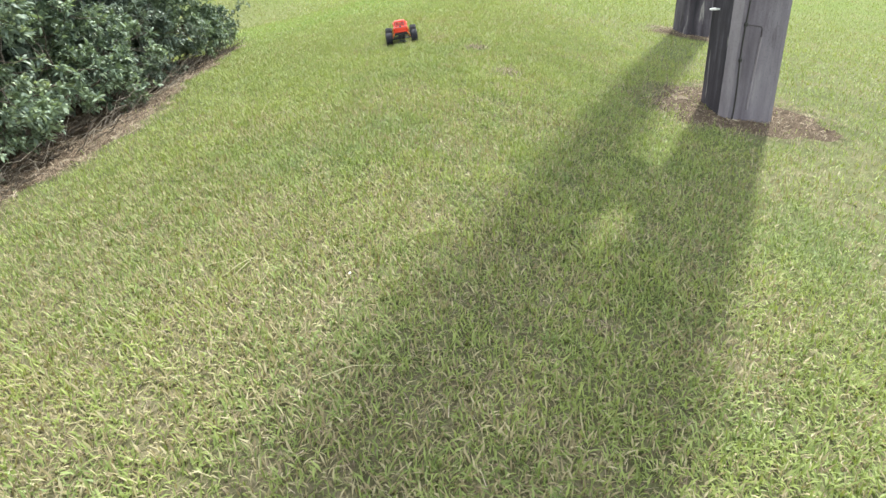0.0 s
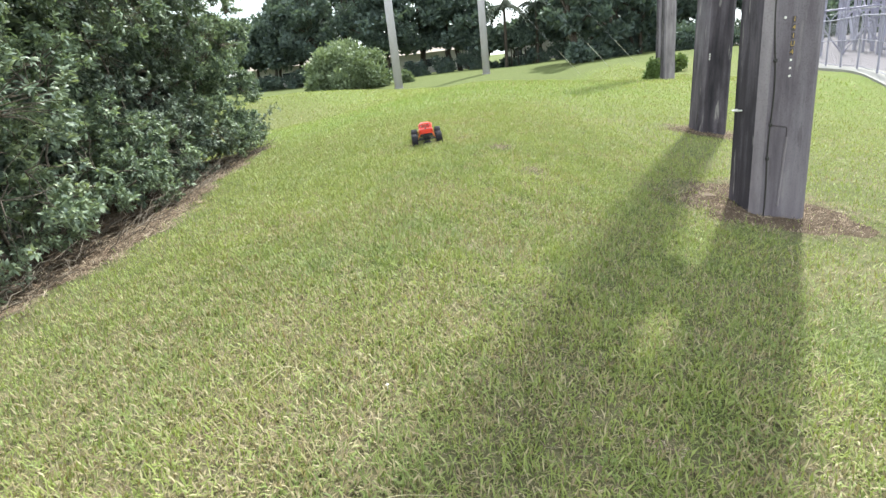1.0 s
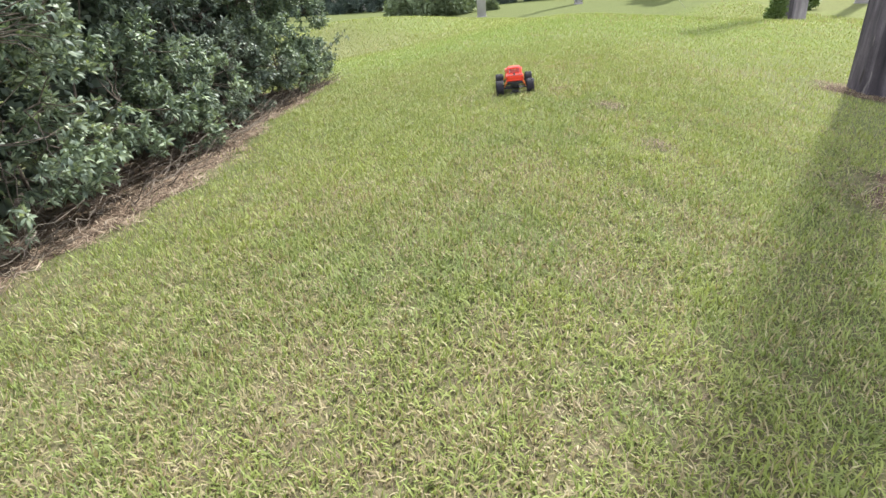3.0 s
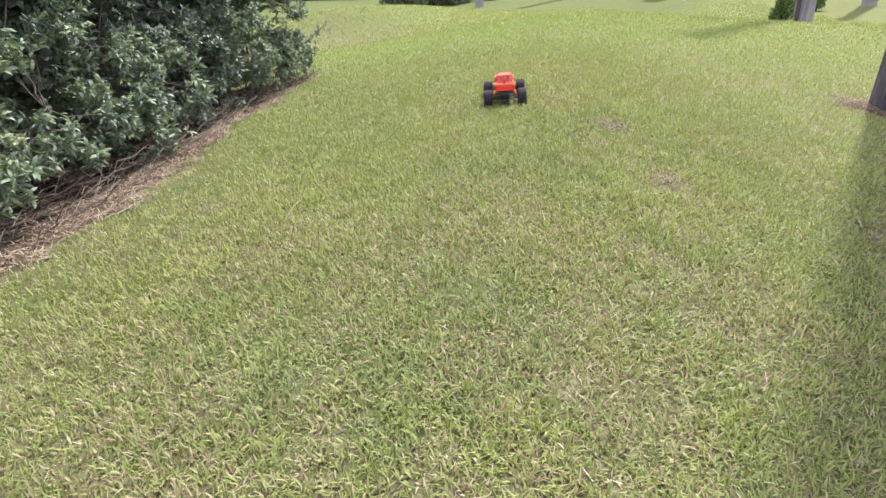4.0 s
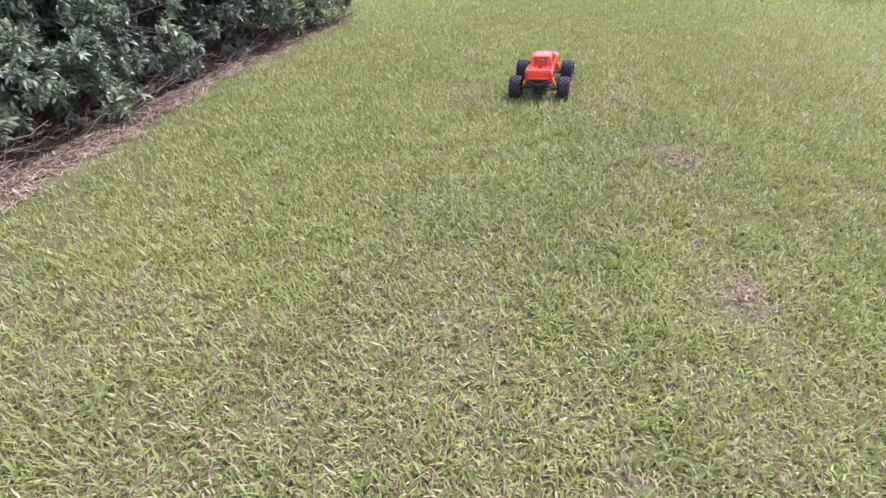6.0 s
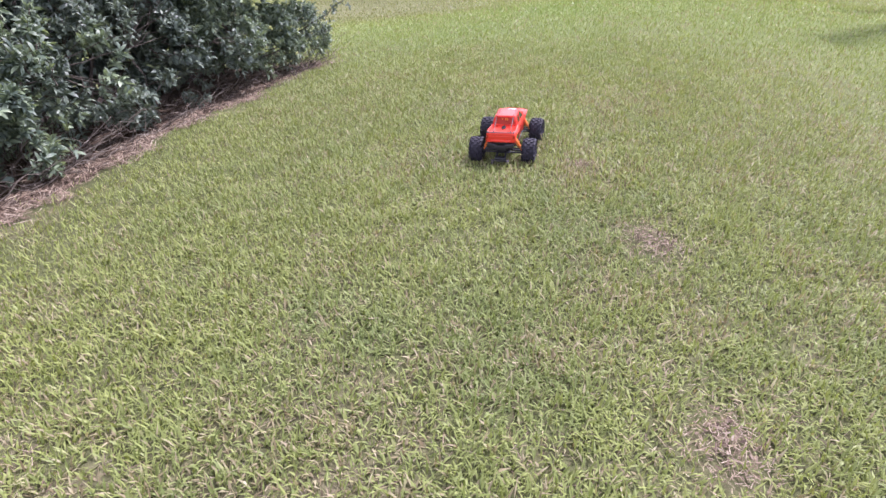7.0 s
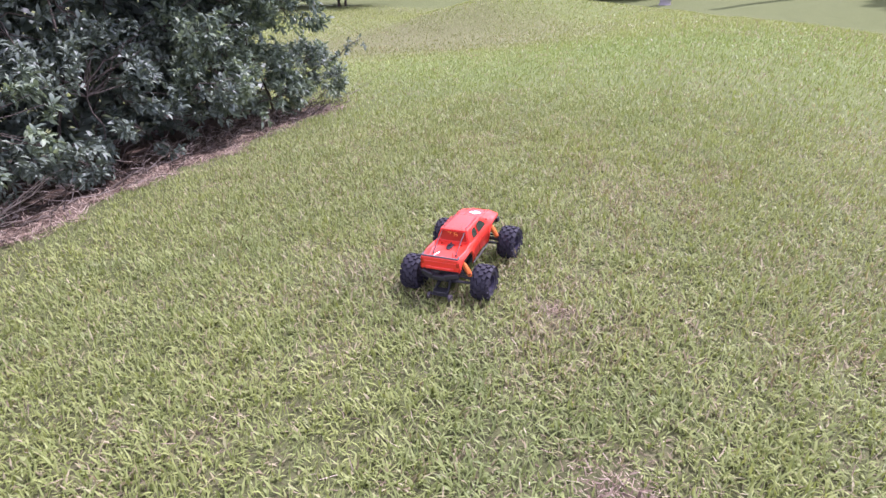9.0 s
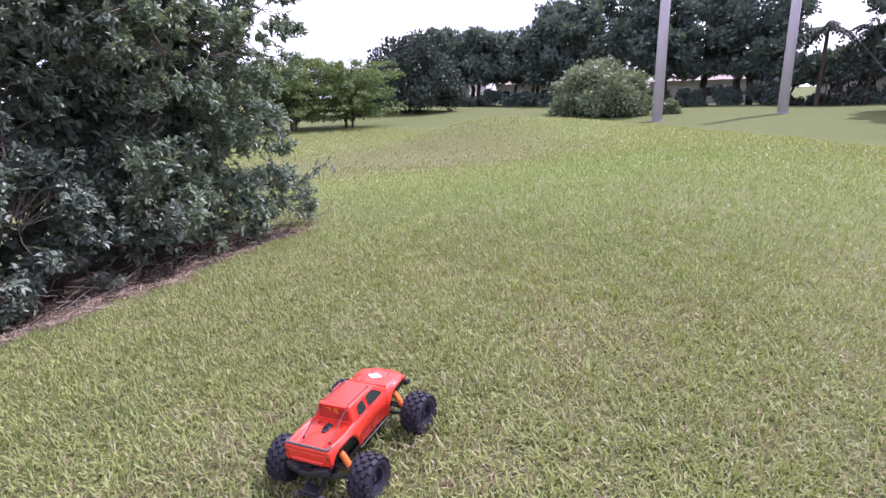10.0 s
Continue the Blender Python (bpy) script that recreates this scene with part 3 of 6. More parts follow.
# ---- dead litter: strip under the shrubs, rings round the poles, worn spots ----
def litter(name, x, y, l0, l1, w0, w1, label, lift=0.006, material=None):
    n = len(x)
    yaw = rng.uniform(0, 2 * np.pi, n)
    L, W = rng.uniform(l0, l1, n)[:, None], rng.uniform(w0, w1, n)[:, None]
    d = np.stack([np.cos(yaw), np.sin(yaw), rng.normal(0.1, 0.25, n)], 1)
    s = np.stack([-np.sin(yaw), np.cos(yaw), rng.normal(0, 0.2, n)], 1)
    c = np.stack([x, y, height(x, y) + lift + rng.uniform(0, 0.02, n)], 1)
    v = np.stack([c - d * L / 2 - s * W / 2, c - d * L / 2 + s * W / 2, c + d * L / 2 + s * W * 0.35, c + d * L / 2 - s * W * 0.35], 1)
    f = np.arange(n * 4).reshape(n, 4)
    return tagged(arrays(name, v.reshape(-1, 3), f, material or M_STRAW), label, "litter", kind="stuff")


def patch_sheet(name, cx, cy, rx, ry, label, material, seg=40):
    """A thin low heap of earth with an uneven rim, lying on the lawn."""
    v, f = [(cx, cy, h1(cx, cy) + 0.016)], []
    for k, q in enumerate((0.4, 0.75, 1.0)):
        for i in range(seg):
            a = 2 * math.pi * i / seg
            r = q * (1 + 0.10 * math.sin(3 * a + cx) + 0.07 * math.sin(7 * a + cy) + 0.04 * math.sin(13 * a))
            x, y = cx + rx * r * math.cos(a), cy + ry * r * math.sin(a)
            v.append((x, y, h1(x, y) + (0.016, 0.012, -0.008)[k]))
    for i in range(seg):
        f.append((0, 1 + i, 1 + (i + 1) % seg, 0))
        for k in range(2):
            o = 1 + k * seg
            f.append((o + i, o + seg + i, o + seg + (i + 1) % seg, o + (i + 1) % seg))
    bm = bmesh.new()
    vs = [bm.verts.new(p) for p in v]
    for q in f:
        bm.faces.new([vs[i] for i in dict.fromkeys(q)])
    return tagged(shade(part(name, bm, material)), label, "bare earth", kind="structure")


for cx, cy, rx, ry in POLE_RINGS:
    patch_sheet("dirt_ring", cx, cy, rx * 0.92, ry * 0.92, "ring of bare brown earth and dead grass round a pole", M_DIRT)


patch_sheet("sand_heap", 2.50, 6.22, 0.13, 0.10, "small heap of pale sand at the pole foot", M_TAN, 24)


def earth_strip():
    ys = np.arange(1.5, 13.01, 0.2)
    cols = []
    for k, off in enumerate((0.02, -0.20, -0.8, -3.2)):
        e = hedge_edge(np.clip(ys, 2, 12.6)) + off + (0.06 * np.sin(8 * ys) if k == 0 else 0)
        cols.append(np.stack([e, ys, height(e, ys) + (-0.01, 0.012, 0.02, 0.02)[k]], 1))
    v = np.stack(cols, 1).reshape(-1, 3)
    i, j = np.meshgrid(np.arange(len(ys) - 1), np.arange(3), indexing="ij")
    a = i * 4 + j
    f = np.stack([a, a + 1, a + 5, a + 4], -1).reshape(-1, 4)
    tagged(arrays("earth_strip", v, f, M_DIRT, smooth=True), "dark bare earth under the shrubs' edge", "bare earth", kind="structure")


earth_strip()
x, y = scatter(46000, -5.6, -3.6, 2.0, 13.0, lambda x, y: (1 - 0.75 * smooth_step(0.1, 1.0, hedge_edge(np.clip(y, 2, 12.6)) - x)) * (hedge_edge(np.clip(y, 2, 12.6)) + 0.03 + 0.10 * np.sin(6 * y) + 0.07 * np.sin(17 * y + 2) + rng.normal(0, 0.07, len(x)) > x))
litter("dead_grass", x, y, 0.04, 0.14, 0.003, 0.008, "pale dead grass and leaf litter along the shrub edge", material=M_EDGE)
for cx, cy, rx, ry in POLE_RINGS:
    x, y = scatter(11000, cx - 1.3 * rx, cx + 1.3 * rx, cy - 1.3 * ry, cy + 1.3 * ry, lambda x, y: 1 - smooth_step(0.6, 1.25, np.hypot((x - cx) / rx, (y - cy) / ry) + 0.12 * np.sin(9 * x + 5 * y)))
    litter("pole_litter", x, y, 0.02, 0.065, 0.0018, 0.005, "brown dead grass and chips round the pole foot", 0.014, M_CHIP)
    x, y = x[::2] + 0.02, y[::2] + 0.015
    litter("pole_straw", x, y, 0.025, 0.085, 0.0018, 0.006, "pale dead grass lying round the pole foot", 0.02)
for cx, cy, rx, ry, s in BARE:
    x, y = scatter(int(9000 * s * min(1, 6 * rx * ry + 0.1)), cx - rx * 1.3, cx + rx * 1.3, cy - ry * 1.3, cy + ry * 1.3, lambda x, y: np.exp(-1.6 * (((x - cx) / rx) ** 2 + ((y - cy) / ry) ** 2)))
    litter("thatch", x, y, 0.010, 0.040, 0.001, 0.0028, "dry brown thatch in a worn spot", 0.012, M_THATCH)
    if s > 0.8:
        litter("chips", x[::9] * 0.7 + cx * 0.3, y[::9] * 0.7 + cy * 0.3, 0.012, 0.04, 0.004, 0.010, "dark brown chips and dead leaves in a worn spot", 0.014, M_CHIP)
x, y = scatter(7000, -4.0, 3.4, 0.5, 12.0, lambda x, y: 0.45 + 0.55 * (np.sin(1.7 * x + 2 * np.sin(0.9 * y)) * np.sin(1.3 * y + x) > 0.1))
litter("clippings", x, y, 0.02, 0.06, 0.0015, 0.0032, "scattered dry grass clippings lying in the lawn", 0.018)


def stem(points, r, label):
    pts = [(a, b, h1(a, b) + c) for a, b, c in points]
    t = np.linspace(0, 1, 14)
    p = np.array(pts)
    s = np.linspace(0, 1, len(p))
    q = np.stack([np.interp(t, s, p[:, i]) for i in range(3)], 1)
    q = np.stack([np.convolve(np.pad(q[:, i], 1, mode="edge"), np.ones(3) / 3, "valid") for i in range(3)], 1)
    v, f = tube(q, np.linspace(r, r * 0.5, 14), 5)
    return tagged(arrays("grass_stem", v, f, M_STRAWSTEM, smooth=True), label, "grass stem")


M_STRAWSTEM = mat_plain("straw_stem", (0.50, 0.46, 0.28), 0.7)
stem([(-1.40, 2.49, 0.02), (-1.31, 2.57, 0.05), (-1.25, 2.61, 0.055), (-1.15, 2.57, 0.05), (-1.13, 2.43, 0.03), (-1.17, 2.34, 0.02)], 0.0018, "long pale curled grass stem lying on the lawn")
stem([(-1.53, 2.63, 0.03), (-1.38, 2.63, 0.05), (-1.23, 2.61, 0.05)], 0.0015, "pale dry grass stem lying on the lawn")
stem([(-1.25, 2.59, 0.055), (-1.32, 2.49, 0.03), (-1.40, 2.35, 0.02)], 0.0015, "pale dry grass stem lying on the lawn")
stem([(-2.06, 5.76, 0.02), (-2.00, 5.80, 0.10), (-1.95, 5.86, 0.14)], 0.003, "pale upright dry grass stem")
stem([(-0.75, 1.62, 0.02), (-0.60, 1.68, 0.04), (-0.42, 1.70, 0.02)], 0.0018, "pale dry grass stem lying on the lawn")

bm = bmesh.new()
for k in range(6):
    a = k * math.pi / 3
    box(bm, (0.007, 0.004, 0.002), pose(-0.69 + 0.004 * math.cos(a), 2.36 + 0.004 * math.sin(a), h1(-0.69, 2.36) + 0.045, 0, -12, math.degrees(a)))
rod(bm, (-0.69, 2.36, h1(-0.69, 2.36) - 0.005), (-0.69, 2.36, h1(-0.69, 2.36) + 0.055), 0.001)
tagged(part("lawn_flower", bm, M_WHITE), "tiny white flower standing in the grass", "flower")


# ---- shrubs along the lawn's edge ----
def limb(a, b, r0, r1, wig, n=7):
    t = np.linspace(0, 1, n)[:, None]
    p = np.asarray(a) * (1 - t) + np.asarray(b) * t
    w = rng.normal(0, wig, (n, 3)) * np.sin(np.pi * t)
    return tube(p + w, np.linspace(r0, r1, n), 5)


def rosettes(centres, axes, per, size, material, name, parent, open_angle=1.0, wide=0.36, strung=1.1):
    n = len(centres)
    k = np.repeat(np.arange(n), per)
    m = len(k)
    ax = axes[k]
    s, nn = frames_from(ax, rng.uniform(0, 6.28, m))
    tilt = np.clip(rng.normal(open_angle, 0.35, m), 0.1, 1.8)[:, None]
    d = unit(ax * np.cos(tilt) + s * np.sin(tilt))
    L = size * rng.uniform(0.65, 1.3, m)
    at = centres[k] - ax * rng.uniform(0, 1.0, m)[:, None] * size * strung
    v, f = leaves(at, d, rng.normal(0, 0.7, m), L, L * rng.uniform(wide * 0.8, wide * 1.2, m))
    return arrays(name, v, f, material, parent)


def shrub(cx, cy, half, top, label, lobes, sprays, r_lo=0.40, r_hi=0.75, inner=1500, leaf=None, sparse=0.14, group="shrubs along the lawn"):
    """A dense evergreen shrub: stems, limbs, and leaf rosettes gathered in sprays at the ends of branchlets."""
    root = empty("shrub", Matrix.Translation((cx, cy, h1(cx, cy))))
    cen, rad = [], []
    for k in range(lobes):
        if k % 3 == 0:      # low skirt along the front
            zz, xx, r = rng.uniform(0.40, 0.95), rng.uniform(0.55, 1.02), rng.uniform(0.22, 0.38)
            yy = rng.uniform(-half, half)
        else:
            zz = 0.42 + (top - 0.80) * rng.uniform(0, 1)
            belly = 1.0 - 0.25 * max(0, (zz - 0.75 * top) / (0.25 * top))
            xx = rng.uniform(-0.35, 1.08) * belly if zz < 1.4 else rng.uniform(-0.8, 1.12) * belly
            yy, r = rng.uniform(-half, half) * belly, rng.uniform(r_lo, r_hi)
        cen.append((xx, yy, zz))
        rad.append(r)
    cen, rad = np.array(cen), np.array(rad)
    k = rng.choice(lobes, sprays, p=rad ** 2 / np.sum(rad ** 2))
    d = unit(rng.normal(0, 1, (sprays, 3)) + np.array([0.35, 0, 0.20]))
    p = cen[k] + d * (rad[k] * rng.uniform(0.80, 1.15, sprays))[:, None] * np.array([1.0, 1.0, 0.85])
    inside = np.zeros(sprays)
    for c, r in zip(cen, rad):
        inside += np.linalg.norm((p - c) / np.array([1, 1, 0.85]), axis=1) < r * 0.70
    keep = (inside < 1) & (p[:, 2] > 0.10 + 0.20 * rng.random(sprays)) & (p[:, 0] < 1.34 + 0.16 * np.clip((p[:, 2] - 0.5) / 1.3, 0, 1) + 0.14 * np.sin(3 * p[:, 1] + cy)) & (p[:, 0] > -1.1)
    gap = np.array([noise.noise(Vector((a * 1.9 + cx, b * 1.9 + cy, c * 2.1))) + 0.6 * noise.noise(Vector((a * 5.2 + cx, b * 5.2, c * 5.6))) for a, b, c in p])
    keep &= gap + rng.normal(0, 0.03, sprays) > sparse
    p, d, k = p[keep], d[keep], k[keep]
    # each spray: rosettes strung out along its branchlet
    m = len(p)
    per = rng.integers(4, 9, m)
    s = np.repeat(np.arange(m), per)
    n = len(s)
    along = unit(d + np.array([0.25, 0, 0.35]) + rng.normal(0, 0.45, d.shape))
    q = p[s] + along[s] * rng.uniform(-0.12, 0.09, n)[:, None] + rng.normal(0, 0.032, (n, 3))
    q[:, 2] = np.maximum(q[:, 2], 0.04)
    q[:, 0] = np.minimum(q[:, 0], 1.62)
    ax = unit(along[s] + np.array([0.10, 0, 0.35]) + rng.normal(0, 0.45, (n, 3)))
    rosettes(q, ax, 9, 0.088, leaf or M_LEAF, "crown", root, 0.95, 0.30, 0.50)
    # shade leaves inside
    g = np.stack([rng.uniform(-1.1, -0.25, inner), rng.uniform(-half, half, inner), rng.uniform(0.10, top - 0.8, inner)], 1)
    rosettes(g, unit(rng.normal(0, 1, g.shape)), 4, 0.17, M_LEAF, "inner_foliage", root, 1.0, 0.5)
    wood = Pile()
    for j in range(7):
        b = np.array([rng.uniform(-0.6, 0.3), rng.uniform(-half * 0.7, half * 0.7), -0.05])
        c = cen[rng.integers(0, lobes)] * np.array([0.5, 1.0, 1.0])
        wood.add(*limb(b, c, rng.uniform(0.014, 0.028), 0.008, 0.08))
    for i in rng.choice(m, min(m, 420), replace=False):
        wood.add(*limb(cen[k[i]], p[i] + along[i] * 0.08, 0.007, 0.0025, 0.03, 5))
    tagged(wood.make("wood", M_TWIG, root, True), kind="stuff")
    low = Pile()
    for j in range(110):
        b = np.array([rng.uniform(0.2, 1.25), rng.uniform(-half, half), rng.uniform(0.0, 0.05)])
        e = b + np.array([rng.uniform(0.05, 0.75), rng.normal(0, 0.45), rng.uniform(0.01, 0.50)])
        e[0] = min(e[0], 1.68)
        low.add(*limb(b, e, rng.uniform(0.004, 0.009), 0.002, 0.04, 6))
    tagged(low.make("low_twig", M_TWIG, root, True), kind="stuff")
    bare = Pile()
    for j in range(90):
        b = np.array([rng.uniform(0.6, 1.35), rng.uniform(-half, half), rng.uniform(0.01, 0.22)])
        e = b + np.array([rng.uniform(0.05, 0.38), rng.normal(0, 0.32), rng.uniform(-0.02, 0.26)])
        e[0] = min(e[0], 1.66)
        bare.add(*limb(b, e, rng.uniform(0.003, 0.006), 0.0015, 0.035, 6))
    tagged(bare.make("bare_twig", M_STICK, root, True), kind="stuff")
    return tagged(root, label, "shrub", group)


shrub(-5.85, 2.6, 1.3, 4.2, "dense green evergreen shrub with glossy narrow leaves", 54, 1500, leaf=M_LEAF_SUNLIT)
shrub(-5.50, 4.9, 1.4, 4.3, "dense green evergreen shrub with bare low twigs", 66, 2450, leaf=M_LEAF_SUNLIT)
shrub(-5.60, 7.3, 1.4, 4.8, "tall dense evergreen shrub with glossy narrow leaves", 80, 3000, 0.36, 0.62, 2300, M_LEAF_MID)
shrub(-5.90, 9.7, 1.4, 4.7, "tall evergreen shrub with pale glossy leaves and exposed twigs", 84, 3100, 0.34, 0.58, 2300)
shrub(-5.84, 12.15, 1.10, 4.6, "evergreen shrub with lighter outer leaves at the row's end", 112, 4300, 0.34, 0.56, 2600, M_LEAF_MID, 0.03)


def fallen_stick(x, y, length, turn, rise, label):
    d = np.array([math.cos(radians(turn)), math.sin(radians(turn)), 0.0]) * length
    a = np.array([x, y, h1(x, y) + 0.02])
    b = a + d
    b[2] = h1(b[0], b[1]) + rise
    root = empty("fallen_stick", Matrix.Translation(a))
    v, f = limb(a - a, b - a, 0.006, 0.003, 0.035, 10)
    arrays("stem", v, f, M_STICK, root, True)
    for k in range(3):
        s = (b - a) * rng.uniform(0.3, 0.85)
        v, f = limb(s, s + d * 0.22 + rng.normal(0, 0.09, 3) + np.array([0, 0, 0.05]), 0.004, 0.0015, 0.015, 6)
        arrays("side_twig", v, f, M_STICK, root, True)
    return tagged(root, label, "stick", "dead sticks along the shrub edge")


for sx, sy, sl, st, sr in ((-4.75, 4.5, 1.1, 58, 0.30), (-4.35, 5.3, 0.6, 100, 0.10), (-4.3, 6.1, 0.7, 70, 0.16), (-4.4, 7.9, 0.6, 40, 0.22), (-4.55, 8.7, 0.5, 30, 0.16),
                           (-4.65, 9.5, 0.6, 35, 0.26), (-4.6, 8.2, 0.9, 25, 0.45), (-4.5, 6.5, 0.8, 35, 0.40)):
    fallen_stick(sx, sy, sl, st, sr, "bare pale dead stick lying against the shrubs")


def jutting_branch():
    """The leafy branch that reaches out past the row's end."""
    base = np.array([-5.00, 12.5, 0.45])
    tip = np.array([-4.22, 13.20, 1.02])
    root = empty("leafy_branch", Matrix.Translation((-4.9, 12.0, h1(-4.9, 12.0))))
    off = np.array([-4.9, 12.0, h1(-4.9, 12.0)])
    w = Pile()
    w.add(*limb(np.array([-4.9, 12.0, h1(-4.9, 12.0) - 0.05]) - off, base - off, 0.02, 0.012, 0.03))
    w.add(*limb(base - off, tip - off, 0.012, 0.004, 0.03))
    second = np.array([-4.35, 12.95, 0.62])
    w.add(*limb(base - off, second - off, 0.010, 0.003, 0.03))
    w.make("branch", M_TWIG, root, True)
    pts = []
    for e in (tip, second):
        for t in np.linspace(0.15, 1.0, 34):
            pts.append(base * (1 - t) + e * t + rng.normal(0, 0.055 * (1.25 - t * 0.6), 3))
    pts = np.array(pts) - off
    rosettes(pts, unit(np.array([0.6, 0.3, 0.6]) + rng.normal(0, 0.4, pts.shape)), 8, 0.065, M_LEAF, "leaves", root)
    tagged(root, "thin leafy branch reaching out over the lawn", "branch")


jutting_branch()


# ---- utility poles ----
def pole_shaft(half, top, high, cut, rings=30):
    """A square shaft with cut corners and slightly uneven faces; faces are left unsmoothed."""
    bm = bmesh.new()
    loops = []
    for i in range(rings + 1):
        z = -0.15 + (high + 0.15) * (i / rings) ** 1.8
        a = half + (top - half) * max(z, 0) / high
        c = cut * a / half
        pts = []
        for k, (sx, sy) in enumerate(((-1, -1), (1, -1), (1, 1), (-1, 1))):
            p, q = (sx * a, sy * (a - c)), (sx * (a - c), sy * a)
            pts += [p, q] if k % 2 == 0 else [q, p]
        ring = []
        for n_, (x, y) in enumerate(pts):
            w = 1 + 0.012 * noise.noise(Vector((n_ * 1.7, z * 0.9, half * 9)))
            ring.append(bm.verts.new((x * w, y * w, z)))
        loops.append(ring)
    for a, b in zip(loops, loops[1:]):
        for k in range(8):
            bm.faces.new((a[k], a[(k + 1) % 8], b[(k + 1) % 8], b[k]))
    bm.faces.new(loops[-1])
    bmesh.ops.recalc_face_normals(bm, faces=bm.faces)
    return bm


def letter(text, size, m, material, parent):
    """One raised character in the built-in font, centred on its plate."""
    cu = bpy.data.curves.new("character", "FONT")
    cu.body, cu.size, cu.extrude = text, size, 0.001
    cu.align_x, cu.align_y = "CENTER", "CENTER"
    tmp = bpy.data.objects.new("character_tmp", cu)
    me = bpy.data.meshes.new_from_object(tmp)
    bpy.data.objects.remove(tmp)
    bpy.data.curves.remove(cu)
    me.name = "character"
    me.materials.clear()
    me.materials.append(material)
    ob = new("character", me)
    ob.parent = parent
    ob.matrix_local = m
    return ob


def utility_pole(x, y, half, high, label, left, front, corner, group="row of weathered utility poles", extras=(), lean=0.4):
    """left, front, corner: the stained material of the -x face, the -y face and the cut corner between them."""
    root = empty("utility_pole", pose(x, y, h1(x, y), 0, lean, 0))
    top = half * 0.78
    cut = half * 0.25
    shaft = part("shaft", pole_shaft(half, top, high, cut), front, root)
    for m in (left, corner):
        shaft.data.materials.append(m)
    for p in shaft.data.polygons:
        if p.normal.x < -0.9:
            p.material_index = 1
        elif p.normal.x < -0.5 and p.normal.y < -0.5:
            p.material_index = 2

    def on(u, z, out=0.0):
        """A spot on the -y face, u metres along x from its middle."""
        return (u, -(half + (top - half) * z / high) - out, z)

    if "cable" in extras:
        def run(z):
            return -half + cut + 0.03 + 0.018 * math.sin(2.1 * z) + 0.014 * math.sin(5 * z + 1)

        v, f = tube([on(run(z), z, 0.008) for z in np.linspace(0.0, 6.0, 60)], np.full(60, 0.0065), 6)
        arrays("cable", v, f, M_CABLE, root, True)
        for z in (0.62, 0.95, 1.55, 2.1):
            bm = bmesh.new()
            box(bm, (0.03, 0.03, 0.035), Matrix.Translation(on(run(z), z, 0.012)), 0.006)
            part("cable_clip", bm, M_CABLE, root)
        u0 = run(0.93)
        pts = [on(u0 + 0.17 * min(1, t * 1.5), 0.95 - 0.05 * t - 0.22 * max(0, t - 0.6), 0.005) for t in np.linspace(0, 1, 12)]
        v, f = tube(pts, np.full(12, 0.005), 6)
        arrays("ground_wire", v, f, M_TRIM, root, True)
        v, f = tube([on(u0 + 0.17 - 0.03 * t, 0.82 - 0.70 * t, 0.006) for t in np.linspace(0, 1, 8)], np.full(8, 0.011), 6)
        arrays("conduit", v, f, M_POLE_PALE, root, True)
    if "tag" in extras:
        for i in range(8):
            z = 1.90 - 0.072 * i
            bm = bmesh.new()
            box(bm, (0.034 if i < 5 else 0.020, 0.006, 0.058 if i < 5 else 0.020), Matrix.Translation(on(-0.03, z, 0.003)), 0.002)
            plate = part("tag_plate", bm, M_TRIM if i < 5 else M_WHITE, root, "small dark plate with a yellow character" if i < 5 else "small white tag")
            if i < 5:
                u, q, z_ = on(-0.03, z, 0.0075)
                letter("141U4"[i], 0.062, pose(u, q, z_, 90, 0, 0), M_TAGY, plate)
        bm = bmesh.new()
        rod(bm, on(-0.115, 1.92, 0.0), on(-0.115, 1.92, 0.008), 0.012, None, 10)
        part("marker_disc", bm, M_WHITE, root, "small white disc")
    if "marks" in extras:
        for i in range(3):
            bm = bmesh.new()
            box(bm, (0.022, 0.006, 0.024), Matrix.Translation(on(-half * 0.62, 1.42 - 0.04 * i, 0.003)), 0.002)
            part("tag_plate", bm, M_WHITE, root, "small white tag")
    if "bracket" in extras:
        bm = bmesh.new()
        for k in range(10):
            t0, t1 = math.pi * k / 10, math.pi * (k + 1) / 10
            rod(bm, (-half - 0.07 * math.sin(t0), 0.10 + 0.045 * math.cos(t0), 1.07), (-half - 0.07 * math.sin(t1), 0.10 + 0.045 * math.cos(t1), 1.07), 0.009)
        part("loop_bracket", bm, M_WHITE, root, "white loop bracket")
    return tagged(root, label, "utility pole", group)


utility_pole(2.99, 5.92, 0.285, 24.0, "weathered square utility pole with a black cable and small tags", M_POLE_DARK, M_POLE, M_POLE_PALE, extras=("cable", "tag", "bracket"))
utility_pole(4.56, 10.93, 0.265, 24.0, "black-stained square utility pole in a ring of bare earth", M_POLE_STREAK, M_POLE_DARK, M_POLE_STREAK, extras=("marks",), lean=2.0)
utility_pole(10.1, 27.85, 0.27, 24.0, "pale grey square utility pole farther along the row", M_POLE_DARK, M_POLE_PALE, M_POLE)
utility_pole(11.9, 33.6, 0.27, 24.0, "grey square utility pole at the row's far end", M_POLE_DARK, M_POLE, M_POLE)


